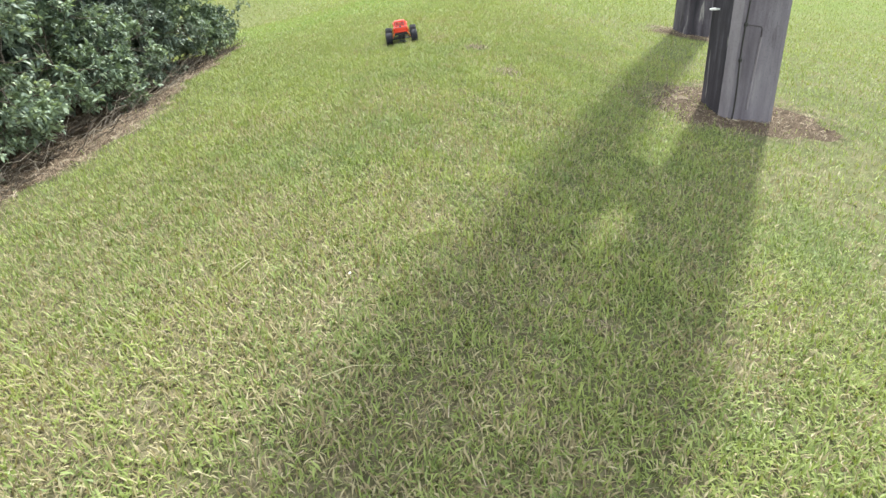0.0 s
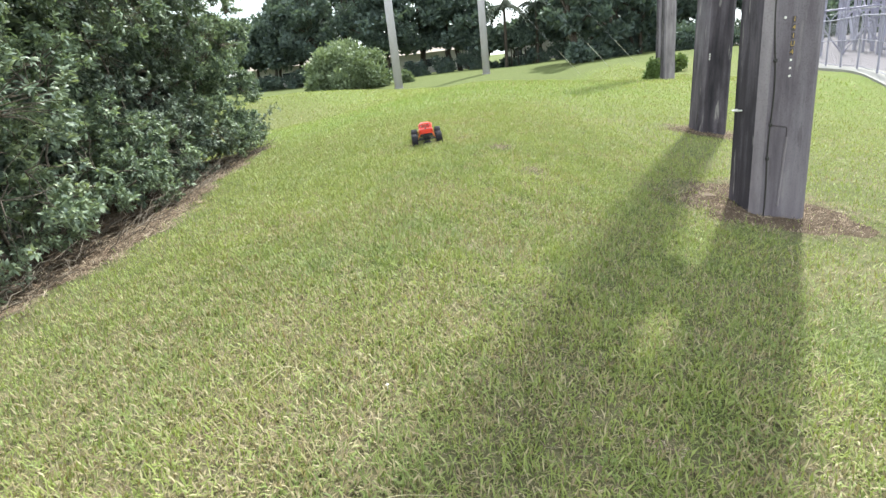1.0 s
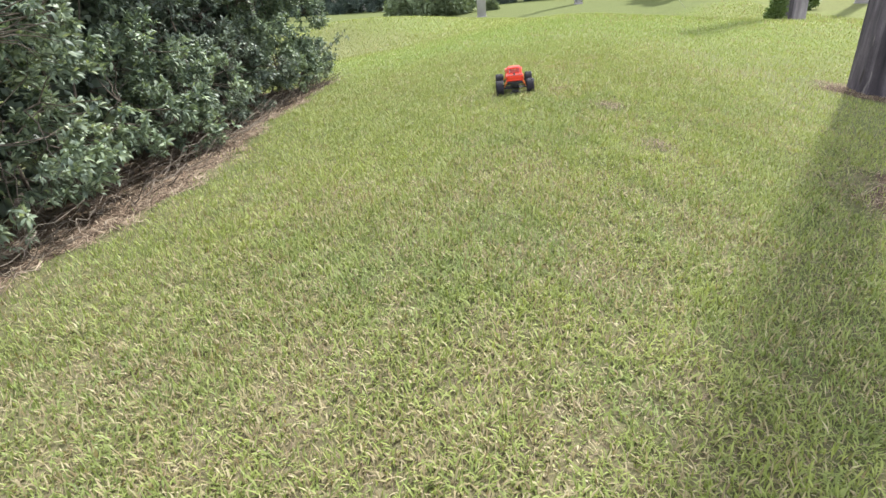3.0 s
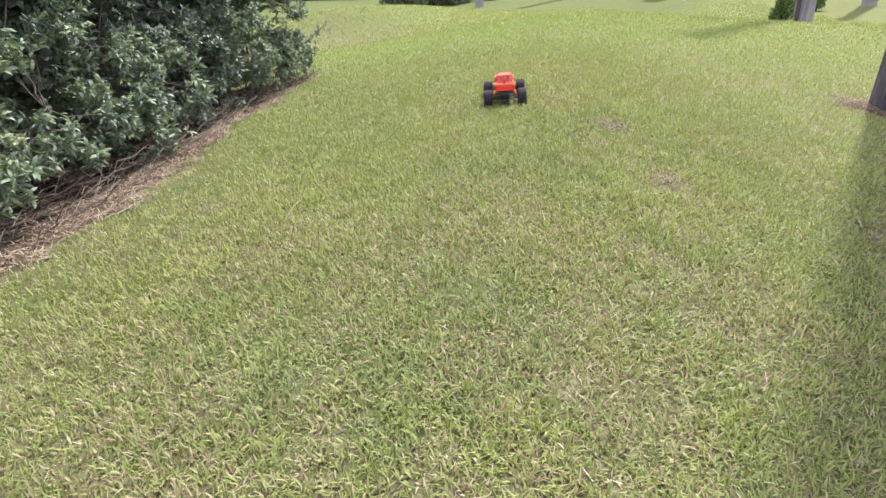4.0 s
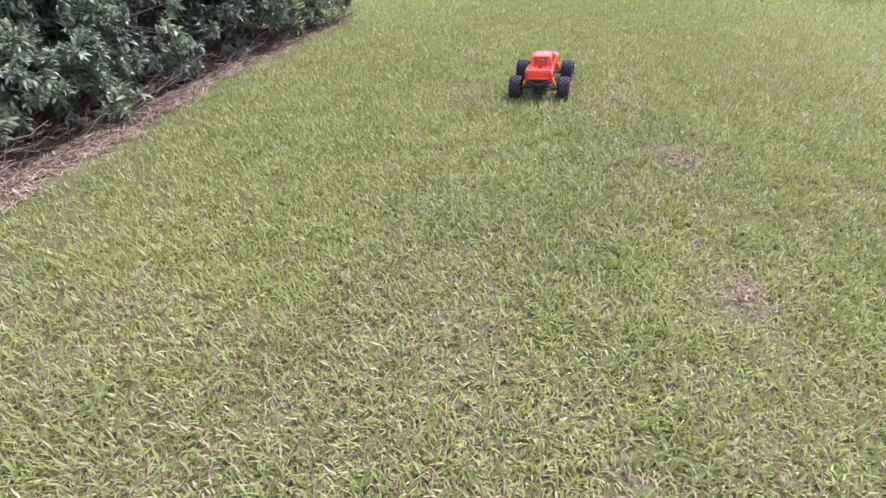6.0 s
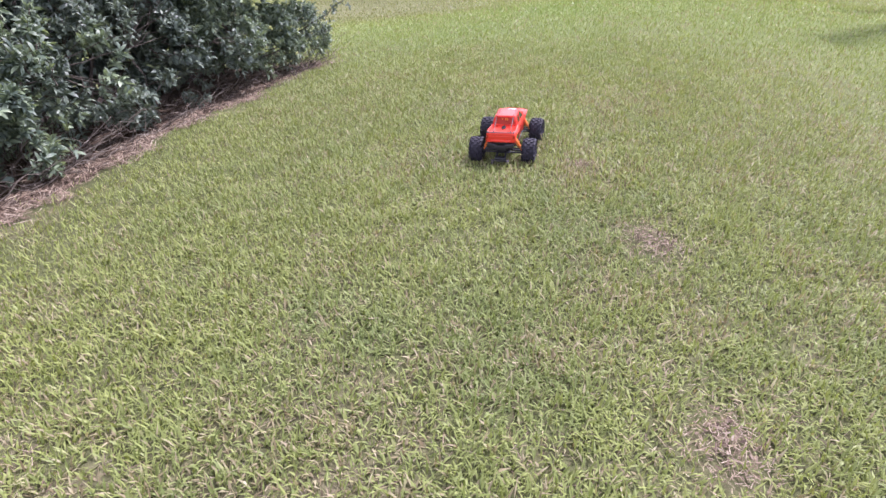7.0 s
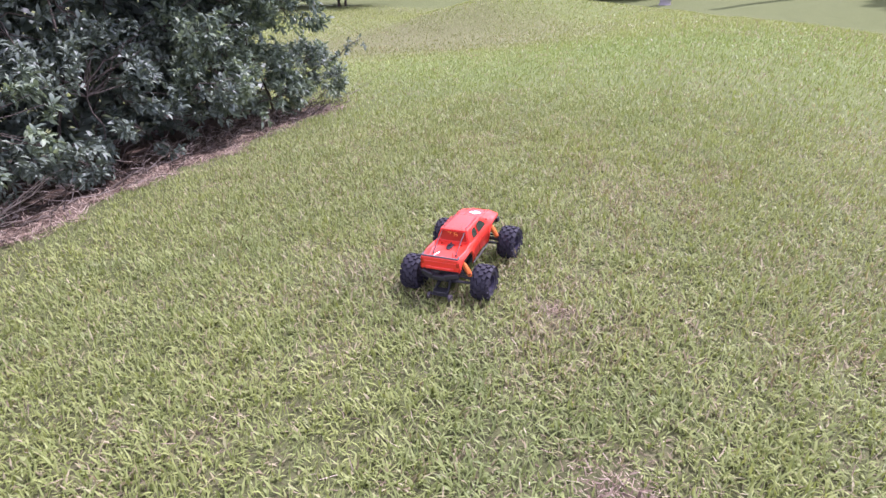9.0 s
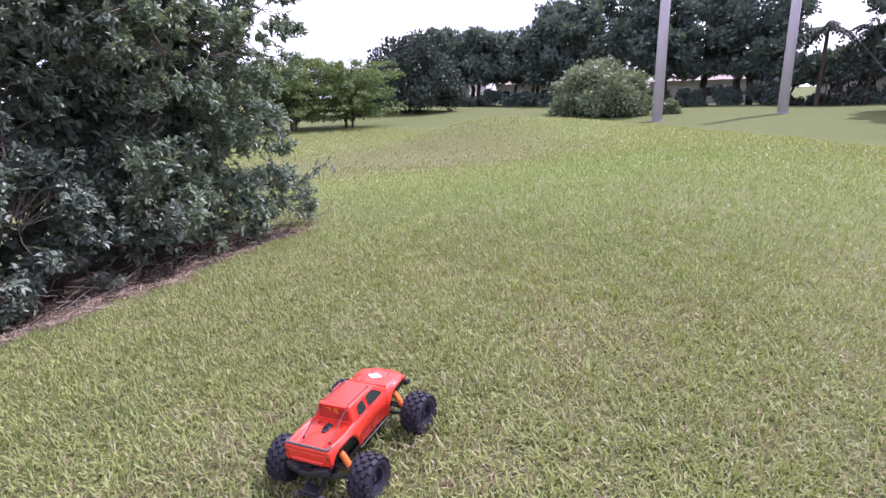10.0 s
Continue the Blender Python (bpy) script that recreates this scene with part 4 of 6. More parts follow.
def transformer(x, y, z, label, r=0.30, tall=1.3):
    """A drum shaped as a transformer, with lid, fins, bushings and its bracket; unseen, added overhead to shade the
    lawn.
    """
    root = empty("pole_shade_drum", Matrix.Translation((x, y, z)))
    bm = bmesh.new()
    rod(bm, (0, 0, 0), (0, 0, tall), r, None, 20)
    part("tank", bm, M_STEEL, root)
    bm = bmesh.new()
    rod(bm, (0, 0, tall), (0, 0, tall + 0.05), r * 1.06, r * 0.9, 20)
    part("lid", bm, M_STEEL, root)
    for s in (-0.12, 0.12):
        bm = bmesh.new()
        for k in range(4):
            rod(bm, (s, 0, tall + 0.05 + 0.07 * k), (s, 0, tall + 0.11 + 0.07 * k), 0.055, 0.035, 8)
        part("bushing", bm, M_CONC, root)
    return tagged(root, label, "transformer", "transformers on the utility poles")


# unseen cans on the poles' sides, high overhead, added for their shade on the lawn
transformer(2.99 - 0.44, 5.92 + 0.27, h1(2.99, 5.92) + 4.1, "grey drum added out of view on a pole to shade the lawn", 0.20, 1.2)
transformer(2.99 - 0.51, 5.92 + 0.30, h1(2.99, 5.92) + 5.5, "small grey drum added out of view on a pole to shade the lawn", 0.14, 1.25)
for z in (6.9, 8.2, 9.5):
    transformer(2.99 - 0.42, 5.92 + 0.26, h1(2.99, 5.92) + z, "grey drum added out of view on a pole to shade the lawn", 0.19, 1.15)


def concrete_pole(x, y, r, high, label):
    root = empty("concrete_pole", Matrix.Translation((x, y, h1(x, y))))
    bm = bmesh.new()
    rod(bm, (0, 0, -0.3), (0, 0, high), r, r * 0.78, 12)
    shade(part("shaft", bm, M_CONC, root))
    bm = bmesh.new()
    rod(bm, (0, 0, -0.2), (0, 0, 0.05), r * 1.25, r * 1.15, 20)
    part("footing", bm, M_KERB, root)
    tagged(root, label, "power pole", "tall concrete power poles")


concrete_pole(-4.76, 52.3, 0.38, 15, "tall pale concrete power pole standing on the grassy mound")
concrete_pole(3.5, 57.0, 0.36, 15, "tall pale concrete power pole on the far lawn")
concrete_pole(17.6, 38.4, 0.37, 15, "tall pale concrete power pole beside the substation fence")


# ---- guy wires with guards, anchored in the lawn ----
def guy_wire(x, y, top, label):
    root = empty("guy_wire", Matrix.Translation((x, y, h1(x, y))))
    d = Vector(top) - Vector((x, y, h1(x, y)))
    bm = bmesh.new()
    rod(bm, (0, 0, -0.05), d, 0.006, None, 6)
    part("wire", bm, M_WIRE, root)
    bm = bmesh.new()
    rod(bm, d.normalized() * 0.1, d.normalized() * 2.4, 0.010, None, 8)
    part("guard", bm, M_YELLOW, root, "yellow plastic guard")
    tagged(root, label, "guy wire", "guy wires on the far lawn")


for gx, gy, tx, ty, tz in ((10.0, 45.6, -0.6, 46.4, 12.0), (12.1, 45.2, 1.5, 46.0, 12.0), (14.0, 44.6, 3.4, 45.4, 12.0)):
    guy_wire(gx, gy, (tx, ty, tz), "thin steel guy wire with a yellow guard")


# ---- trees and bushes beyond the lawn ----
def clump_cards(centres, radii, count, size, material, name, parent, flat=0.75):
    k = rng.choice(len(centres), count, p=radii ** 2 / np.sum(radii ** 2))
    d = unit(rng.normal(0, 1, (count, 3)))
    p = centres[k] + d * (radii[k] * np.clip(rng.normal(0.85, 0.24, count), 0.2, 1.45))[:, None] * np.array([1, 1, flat])
    ax = unit(d + rng.normal(0, 0.7, d.shape) + np.array([0, 0, 0.15]))
    L = size * rng.uniform(0.6, 1.5, count)
    v, f = cards(p, ax, rng.uniform(0, 6.28, count), L, L * rng.uniform(0.55, 0.95, count))
    return arrays(name, v, f, material, parent)


def broad_tree(x, y, high, spread, clear, label, material=None, count=5200, size=0.42, lobes=16, group="belt of trees beyond the lawn", trunks=1):
    """Trunk, limbs, and a crown of many leaf clumps with gaps."""
    z0 = h1(x, y)
    root = empty("tree", Matrix.Translation((x, y, z0)))
    cen, rad = [], []
    for k in range(lobes):
        u = rng.uniform(0, 1)
        zz = clear + (high - clear) * (0.10 + 0.80 * u)
        w = spread * (0.45 + 0.55 * math.sin(math.pi * min(1, 0.18 + 0.75 * u)))
        a, q = rng.uniform(0, 6.28), math.sqrt(rng.uniform(0, 1))
        cen.append((w * q * math.cos(a), w * q * math.sin(a), zz))
        rad.append(rng.uniform(0.12, 0.27) * spread)
    cen, rad = np.array(cen), np.array(rad)
    clump_cards(cen, rad, count, size, material or M_LEAF_TREE, "crown", root)
    wood = Pile()
    for t in range(trunks):
        foot = np.array([rng.normal(0, 0.25 * (trunks > 1) * spread), rng.normal(0, 0.2 * (trunks > 1)), -0.2])
        head = np.array([foot[0] * 1.4, foot[1], clear + 0.45 * (high - clear)])
        wood.add(*limb(foot, head, 0.035 * high * (0.8 if trunks > 1 else 1), 0.014 * high, 0.12, 9))
        for c in cen[t::trunks][:8]:
            s = foot + (head - foot) * rng.uniform(0.5, 1.0)
            wood.add(*limb(s, c, 0.012 * high, 0.003 * high, 0.2, 6))
    wood.make("trunk", M_BARK, root, True)
    return tagged(root, label, "tree", group)


def feathery_tree(x, y, high, spread, label):
    """Crooked low trunks and many thin arching branches, set with small narrow leaves."""
    root = empty("feathery_tree", Matrix.Translation((x, y, h1(x, y))))
    wood, at, ax = Pile(), [], []
    for k in range(110):
        a = rng.uniform(0, 6.28)
        L = spread * rng.uniform(0.50, 1.15)
        s = np.array([rng.normal(0, 0.25), rng.normal(0, 0.25), rng.uniform(0.08, 0.50) * high])
        rise = (high - s[2]) * rng.uniform(-0.10, 1.45)
        t = np.linspace(0, 1, 9)[:, None]
        out = np.array([math.cos(a), math.sin(a), 0.0])
        p = s + out * L * t + np.array([0, 0, 1.0]) * (rise * (1.5 * t - 0.95 * t * t))
        wood.add(*tube(p, np.linspace(0.035, 0.008, 9), 5))
        n = 170
        u = rng.uniform(0.15, 1.0, n)
        q = np.stack([np.interp(u, t[:, 0], p[:, i]) for i in range(3)], 1)
        at.append(q + rng.normal(0, 1, (n, 3)) * np.array([0.16, 0.16, 0.09]))
        ax.append(unit(out * 0.5 + rng.normal(0, 0.6, (n, 3)) + np.array([0, 0, -0.15])))
    for k in range(3):
        f0 = np.array([rng.normal(0, 0.3), rng.normal(0, 0.3), -0.2])
        wood.add(*limb(f0, np.array([rng.normal(0, 0.3), rng.normal(0, 0.3), 0.6 * high]), 0.10, 0.05, 0.10, 8))
    at, ax = np.concatenate(at), np.concatenate(ax)
    n = len(at)
    ln = rng.uniform(0.14, 0.30, n)
    v, f = cards(at, ax, rng.uniform(0, 6.28, n), ln, ln * rng.uniform(0.35, 0.6, n))
    arrays("crown", v, f, M_LEAF_LIGHT, root)
    wood.make("trunk", M_BARK, root, True)
    return tagged(root, label, "tree", "light trees behind the shrubs")


def bush(x, y, wide, high, label, material, count=4200, size=0.24, lobes=18, cat="bush"):
    z0 = h1(x, y)
    root = empty("bush", Matrix.Translation((x, y, z0)))
    cen, rad = [], []
    for k in range(lobes):
        a, q = rng.uniform(0, 6.28), math.sqrt(rng.uniform(0, 1))
        zz = rng.uniform(0.12, 0.80) * high * math.sqrt(max(0.05, 1 - 0.85 * q * q))
        cen.append((wide * 0.82 * q * math.cos(a), wide * 0.6 * q * math.sin(a), zz))
        rad.append(rng.uniform(0.20, 0.32) * min(high, 4.2))
    cen, rad = np.array(cen), np.array(rad)
    clump_cards(cen, rad, count, size, material, "foliage", root, 0.9)
    w = Pile()
    for c in cen[:12]:
        w.add(*limb((c[0] * 0.25, c[1] * 0.25, -0.1), c, 0.05, 0.015, 0.05))
    w.make("wood", M_BARK, root, True)
    return tagged(root, label, cat)


bush(-10.1, 57.5, 4.6, 4.9, "large rounded light-green bush behind the mound", M_LEAF_BUSH, 26000, 0.24, 34)
bush(-4.6, 58.5, 0.9, 1.3, "low grey-green bush behind the concrete pole", M_LEAF_BUSH, 3500, 0.22, 8)
bush(13.7, 36.5, 0.6, 1.5, "small yellow-green shrub by the pole row", M_LEAF_LIGHT, 4000, 0.14, 9)
bush(10.95, 32.3, 0.22, 1.15, "small upright yellow-green shrub by the pole row", M_LEAF_LIGHT, 2600, 0.11, 8)
bush(-30.2, 58.6, 6.4, 9.2, "dark dense rounded tree with foliage to the ground", M_LEAF_DARK, 34000, 0.27, 110, "tree")
feathery_tree(-26.6, 44.0, 5.4, 3.9, "small light-green tree with arching feathery branches")
feathery_tree(-29.6, 40.6, 5.8, 4.6, "bushy light-green tree with arching feathery branches")
broad_tree(-32.0, 38.4, 4.8, 3.2, 0.3, "light-green bushy tree beside the lawn", M_LEAF_LIGHT, 9000, 0.22, 16, "light trees behind the shrubs")
def belt_height(tx, k):
    """Lower trees at the belt's west end and in the gap by the palms."""
    if 4.5 < tx < 13.5:
        return rng.uniform(4.6, 5.6)
    return rng.uniform(8.8, 10.6) if tx < -22 else rng.uniform(12.5, 15.5)


for k in range(22):
    tx = -40 + 3.3 * k + rng.uniform(-1, 1)
    ty = 80 + rng.uniform(-3, 5)
    broad_tree(tx, ty, belt_height(tx, k), rng.uniform(3.6, 4.6), rng.uniform(2.0, 2.8), "tall dark-green tree in the belt beyond the lawn", None, 7500, 0.44, 60, trunks=2 if k % 3 == 1 else 1)
for k in range(6):
    broad_tree(13 + 3.2 * k, 58 + 3.0 * k + rng.uniform(-2, 2), rng.uniform(8, 11), 3.4, 1.5, "dark-green tree near the substation corner", None, 6500, 0.48, 22, trunks=2)
for k in range(20):
    bush(-36 + 3.9 * k, 77.5 + rng.uniform(-1, 1.5), 2.3, rng.uniform(1.8, 2.9), "dark understorey bush below the trees", M_LEAF_TREE, 2600, 0.26, 9)
for k in range(7):
    bush(12 + 2.6 * k, 56 + 2.6 * k, 1.7, rng.uniform(1.6, 2.6), "dark understorey bush by the nearer trees", M_LEAF_TREE, 2600, 0.26, 9)


for k in range(5):
    broad_tree(44 + 8.0 * k, 76 - 3.5 * k + rng.uniform(-2, 2), rng.uniform(7.5, 9.5), 5.0, 0.8, "dark-green tree beyond the substation", None, 6000, 0.46, 34, "trees beyond the substation")


def palm(x, y, high, label):
    root = empty("palm_tree", Matrix.Translation((x, y, h1(x, y))))
    p = np.array([(0.15 * math.sin(2 * t), 0, -0.2 + (high + 0.2) * t) for t in np.linspace(0, 1, 10)])
    v, f = tube(p, np.linspace(0.24, 0.16, 10), 10)
    arrays("trunk", v, f, M_BARK, root, True)
    top = p[-1]
    for k in range(15):
        a = 2.4 * k
        rise = rng.uniform(-0.2, 1.1)
        t = np.linspace(0, 1, 12)
        L = rng.uniform(2.7, 3.4)
        out = np.array([math.cos(a), math.sin(a), 0])
        spine = top + out * (L * t[:, None] * math.cos(rise * 0.6)) + np.array([0, 0, 1.0]) * (L * (rise * t - 1.05 * t * t))[:, None]
        q = np.repeat(spine[1:], 10, 0) + rng.normal(0, 0.03, (110, 3))
        sgn = np.tile([1, -1], 55)[:, None]
        side = np.cross(out, [0, 0, 1.0])
        ax = unit(side * sgn * 0.8 + out * 0.5 + np.array([0, 0, -0.55]) + rng.normal(0, 0.12, (110, 3)))
        ln = 0.75 * (1.05 - 0.6 * np.repeat(t[1:], 10))
        v, f = leaves(q, ax, np.zeros(110), ln, np.full(110, 0.12), 0.25, 0.1)
        tagged(arrays("frond", v, f, M_PALM, root), kind="stuff")
    return tagged(root, label, "palm tree", "palms beyond the lawn")


palm(7.3, 75.0, 7.4, "tall dark-green palm with drooping fronds")
palm(11.4, 76.0, 7.0, "dark-green palm with drooping fronds")


def clipped_hedge(x, y, size, label):
    root = empty("clipped_hedge", Matrix.Translation((x, y, h1(x, y))))
    n = 2600
    p = rng.uniform(-0.5, 0.5, (n, 3))
    ax_i = rng.integers(0, 3, n)
    p[np.arange(n), ax_i] = np.sign(p[np.arange(n), ax_i]) * rng.uniform(0.42, 0.52, n)
    p = p * np.array(size) + np.array([0, 0, size[2] / 2 + 2.6])
    v, f = leaves(p, unit(rng.normal(0, 1, (n, 3))), rng.uniform(0, 6, n), np.full(n, 0.32), np.full(n, 0.2))
    arrays("foliage", v, f, M_LEAF_TREE, root)
    w = Pile()
    for s in (-0.3, 0.0, 0.3):
        w.add(*limb((s * size[0], 0, -0.1), (s * size[0], 0, 3.2), 0.07, 0.05, 0.03))
    w.make("stems", M_BARK, root, True)
    return tagged(root, label, "hedge")


clipped_hedge(9.0, 76.0, (3.0, 1.6, 2.0), "dark-green hedge clipped into a box on bare stems")


# ---- houses beyond the trees ----
def house(x, y, w, d, eave, label, turn=0):
    root = empty("house", pose(x, y, h1(x, y), 0, 0, turn))
    bm = bmesh.new()
    box(bm, (w, d, eave + 0.4), Matrix.Translation((0, 0, eave / 2 - 0.2)))
    part("wall", bm, M_WALL, root)
    bm = bmesh.new()
    e, r = 0.5, 1.6
    b = [bm.verts.new(p) for p in ((-w / 2 - e, -d / 2 - e, eave), (w / 2 + e, -d / 2 - e, eave), (w / 2 + e, d / 2 + e, eave), (-w / 2 - e, d / 2 + e, eave))]
    u = [bm.verts.new(p) for p in ((-w / 2 + d / 2, 0, eave + r), (w / 2 - d / 2, 0, eave + r))]
    for fc in ((b[0], b[1], u[1], u[0]), (b[2], b[3], u[0], u[1]), (b[1], b[2], u[1]), (b[3], b[0], u[0]), (b[3], b[2], b[1], b[0])):
        bm.faces.new(fc)
    part("roof", bm, M_ROOF, root)
    k = -w / 2 + 1.6
    while k < w / 2 - 1:
        win = empty("window")
        win.parent = root
        win.location = (k, -d / 2 - 0.02, 1.5)
        bm = bmesh.new()
        for sx, sz, px, pz in ((1.3, 0.08, 0, 0.62), (1.3, 0.08, 0, -0.62), (0.08, 1.16, 0.61, 0), (0.08, 1.16, -0.61, 0)):
            box(bm, (sx, 0.08, sz), Matrix.Translation((px, 0, pz)))
        part("frame", bm, M_WHITE, win)
        bm = bmesh.new()
        box(bm, (1.14, 0.03, 1.16), Matrix.Translation((0, 0.0, 0)))
        part("pane", bm, M_DARKGLASS, win)
        k += 3.0
    return tagged(root, label, "house", "houses beyond the trees")


house(-24, 94, 17, 9, 3.0, "pale house with a reddish tile roof behind trees")
house(-3, 96, 16, 9, 3.0, "pale house with a reddish tile roof behind trees", 4)
house(17, 93, 15, 9, 3.0, "pale house with a reddish tile roof behind trees", -6)
house(-45, 92, 16, 9, 3.0, "pale house with a reddish tile roof behind trees", 6)


# ---- substation with its fence ----
FENCE_A, FENCE_B = np.array([12.2, 14.0]), np.array([21.1, 39.0])


def fence():
    root = empty("chain_link_fence", Matrix.Translation((FENCE_A[0], FENCE_A[1], 0)))
    d = FENCE_B - FENCE_A
    n = 12
    for k in range(n + 1):
        p = d * k / n
        z = h1(FENCE_A[0] + p[0], FENCE_A[1] + p[1]) + 0.1
        bm = bmesh.new()
        rod(bm, (p[0], p[1], z - 0.4), (p[0], p[1], z + 1.90), 0.035, None, 8)
        rod(bm, (p[0], p[1], z + 1.90), (p[0] - 0.22, p[1] + 0.05, z + 2.17), 0.018, None, 6)
        rod(bm, (p[0], p[1], z + 1.90), (p[0] + 0.22, p[1] - 0.05, z + 2.17), 0.018, None, 6)
        part("post", bm, M_STEEL, root)
    for lift, r in ((1.90, 0.022), (1.05, 0.016), (0.1, 0.012)):
        bm = bmesh.new()
        for k in range(n):
            a, b = d * k / n, d * (k + 1) / n
            rod(bm, (a[0], a[1], h1(*(FENCE_A + a)) + 0.1 + lift), (b[0], b[1], h1(*(FENCE_A + b)) + 0.1 + lift), r, None, 6)
        part("rail", bm, M_STEEL, root)
    for o in (-0.2, 0.2):
        bm = bmesh.new()
        for k in range(n):
            a, b = d * k / n, d * (k + 1) / n
            rod(bm, (a[0] + o, a[1], h1(*(FENCE_A + a)) + 2.25), (b[0] + o, b[1], h1(*(FENCE_A + b)) + 2.25), 0.006, None, 4)
        part("barbed_wire", bm, M_WIRE, root)
    mesh = Pile()
    ln = float(np.hypot(*d))
    for i in range(int(ln / 0.11)):
        for sgn in (1, -1):
            s0 = i * 0.11
            s1 = min(max(s0 + sgn * 1.85, 0), ln)
            if abs(s1 - s0) < 0.05:
                continue
            a, b = d * s0 / ln, d * s1 / ln
            za, zb = h1(*(FENCE_A + a)) + 0.12, h1(*(FENCE_A + b)) + 0.12 + abs(s1 - s0)
            u = np.array([d[1], -d[0]]) / ln * 0.0022
            mesh.add([(a[0] - u[0], a[1] - u[1], za), (a[0] + u[0], a[1] + u[1], za), (b[0] + u[0], b[1] + u[1], zb), (b[0] - u[0], b[1] - u[1], zb),
                      (a[0], a[1], za - 0.003), (a[0], a[1], za + 0.003), (b[0], b[1], zb + 0.003), (b[0], b[1], zb - 0.003)], [(0, 1, 2, 3), (4, 5, 6, 7)])
    mesh.make("mesh", M_WIRE, root)
    tagged(root, "grey chain-link fence with barbed wire arms round a substation", "fence")


fence()


def kerb():
    d = unit(FENCE_B - FENCE_A)
    nrm = np.array([d[1], -d[0]])
    bm = bmesh.new()
    steps = 40
    prev = None
    for k in range(steps + 1):
        p = FENCE_A - d * 6 + (FENCE_B - FENCE_A + d * 30) * k / steps
        z = h1(*p)
        row = []
        for o, zz in ((-0.35, -0.15), (-0.35, 0.11), (0.35, 0.11), (0.35, -0.15)):
            q = p + nrm * o
            row.append(bm.verts.new((q[0], q[1], z + zz)))
        if prev:
            for i in range(3):
                bm.faces.new((prev[i], row[i], row[i + 1], prev[i + 1]))
        prev = row
    tagged(part("kerb", bm, M_KERB), "pale concrete kerb along the fence foot", "kerb", kind="structure")
    bm = bmesh.new()
    prev = None
    for k in range(steps + 1):
        p = FENCE_A - d * 6 + (FENCE_B - FENCE_A + d * 30) * k / steps
        row = []
        for o in (0.35, 8, 20, 45):
            q = p + nrm * o
            row.append(bm.verts.new((q[0], q[1], h1(*q) + 0.09)))
        if prev:
            for i in range(3):
                bm.faces.new((prev[i], row[i], row[i + 1], prev[i + 1]))
        prev = row
    tagged(part("gravel_yard", bm, M_GRAVEL), "pale gravel yard inside the substation fence", "gravel yard", kind="structure")


kerb()


def steel_frame(x, y, w, high, turn, label):
    """Galvanised tube frame: posts, beams, braces, insulators."""
    root = empty("substation_frame", pose(x, y, h1(x, y), 0, 0, turn))
    for sx in (-w / 2, 0, w / 2):
        bm = bmesh.new()
        rod(bm, (sx, 0, -0.2), (sx, 0, high), 0.11, 0.09, 8)
        part("post", bm, M_STEEL, root)
    for z in (high * 0.55, high * 0.78, high - 0.05):
        bm = bmesh.new()
        box(bm, (w + 1.0, 0.12, 0.12), Matrix.Translation((0, 0, z)), 0.01)
        part("beam", bm, M_STEEL, root)
    for sx, sgn in ((-w / 2, 1), (0, 1), (0, -1), (w / 2, -1)):
        bm = bmesh.new()
        rod(bm, (sx, 0, 0.2), (sx + sgn * w * 0.3, 0, high * 0.45), 0.05, None, 6)
        part("brace", bm, M_STEEL, root)
    for i in range(6):
        sx = -w / 2 + w * (i + 0.5) / 6
        bm = bmesh.new()
        for j in range(5):
            rod(bm, (sx, 0, high + j * 0.12), (sx, 0, high + j * 0.12 + 0.06), 0.09, 0.05, 8)
        rod(bm, (sx, 0, high), (sx, 0, high + 0.62), 0.035, None, 6)
        part("insulator", bm, M_CONC, root)
    return tagged(root, label, "substation frame", "substation steelwork")


for sx, sy, w, hh, tr in ((20.5, 25.5, 6.0, 5.2, 72), (24.5, 32.0, 7.0, 6.2, 70), (22.5, 37.0, 6.0, 5.6, 72), (28.5, 27.0, 7.0, 6.0, 70), (27.0, 44.0, 8.0, 6.5, 70), (20.5, 19.0, 5.0, 4.6, 72),
                           (23.5, 23.0, 5.0, 3.6, -18), (25.5, 37.5, 6.0, 4.2, -16), (31.0, 36.0, 8.0, 7.0, 70), (22.0, 30.0, 5.0, 3.4, -20), (33.0, 44.0, 8.0, 7.2, -18), (26.0, 50.0, 7.0, 6.0, 72)):
    steel_frame(sx + 2.5, sy, w, hh, tr, "grey galvanised steel frame of the substation")


def bus_rack(x, y, w, high, turn, label):
    """Slender rack of closely set posts and cross tubes that carries the busbars."""
    root = empty("bus_rack", pose(x, y, h1(x, y), 0, 0, turn))
    n = 6
    for k in range(n):
        sx = -w / 2 + w * k / (n - 1)
        bm = bmesh.new()
        box(bm, (0.12, 0.12, high + 0.2), Matrix.Translation((sx, 0.35 * (k % 2), high / 2 - 0.1)), 0.01)
        part("post", bm, M_STEEL, root)
    for z, r in ((high * 0.52, 0.05), (high * 0.68, 0.06), (high * 0.84, 0.05), (high, 0.06)):
        bm = bmesh.new()
        rod(bm, (-w / 2 - 0.5, 0.17, z), (w / 2 + 0.5, 0.17, z), r, None, 8)
        part("cross_tube", bm, M_STEEL, root)
    for k in range(n - 1):
        sx, ex = -w / 2 + w * k / (n - 1), -w / 2 + w * (k + 1) / (n - 1)
        bm = bmesh.new()
        rod(bm, (sx, 0.17, 0.1 + 1.4 * (k % 2)), (ex, 0.17, 1.5 - 1.4 * (k % 2)), 0.04, None, 6)
        part("brace", bm, M_STEEL, root)
    return tagged(root, label, "bus rack", "substation steelwork")


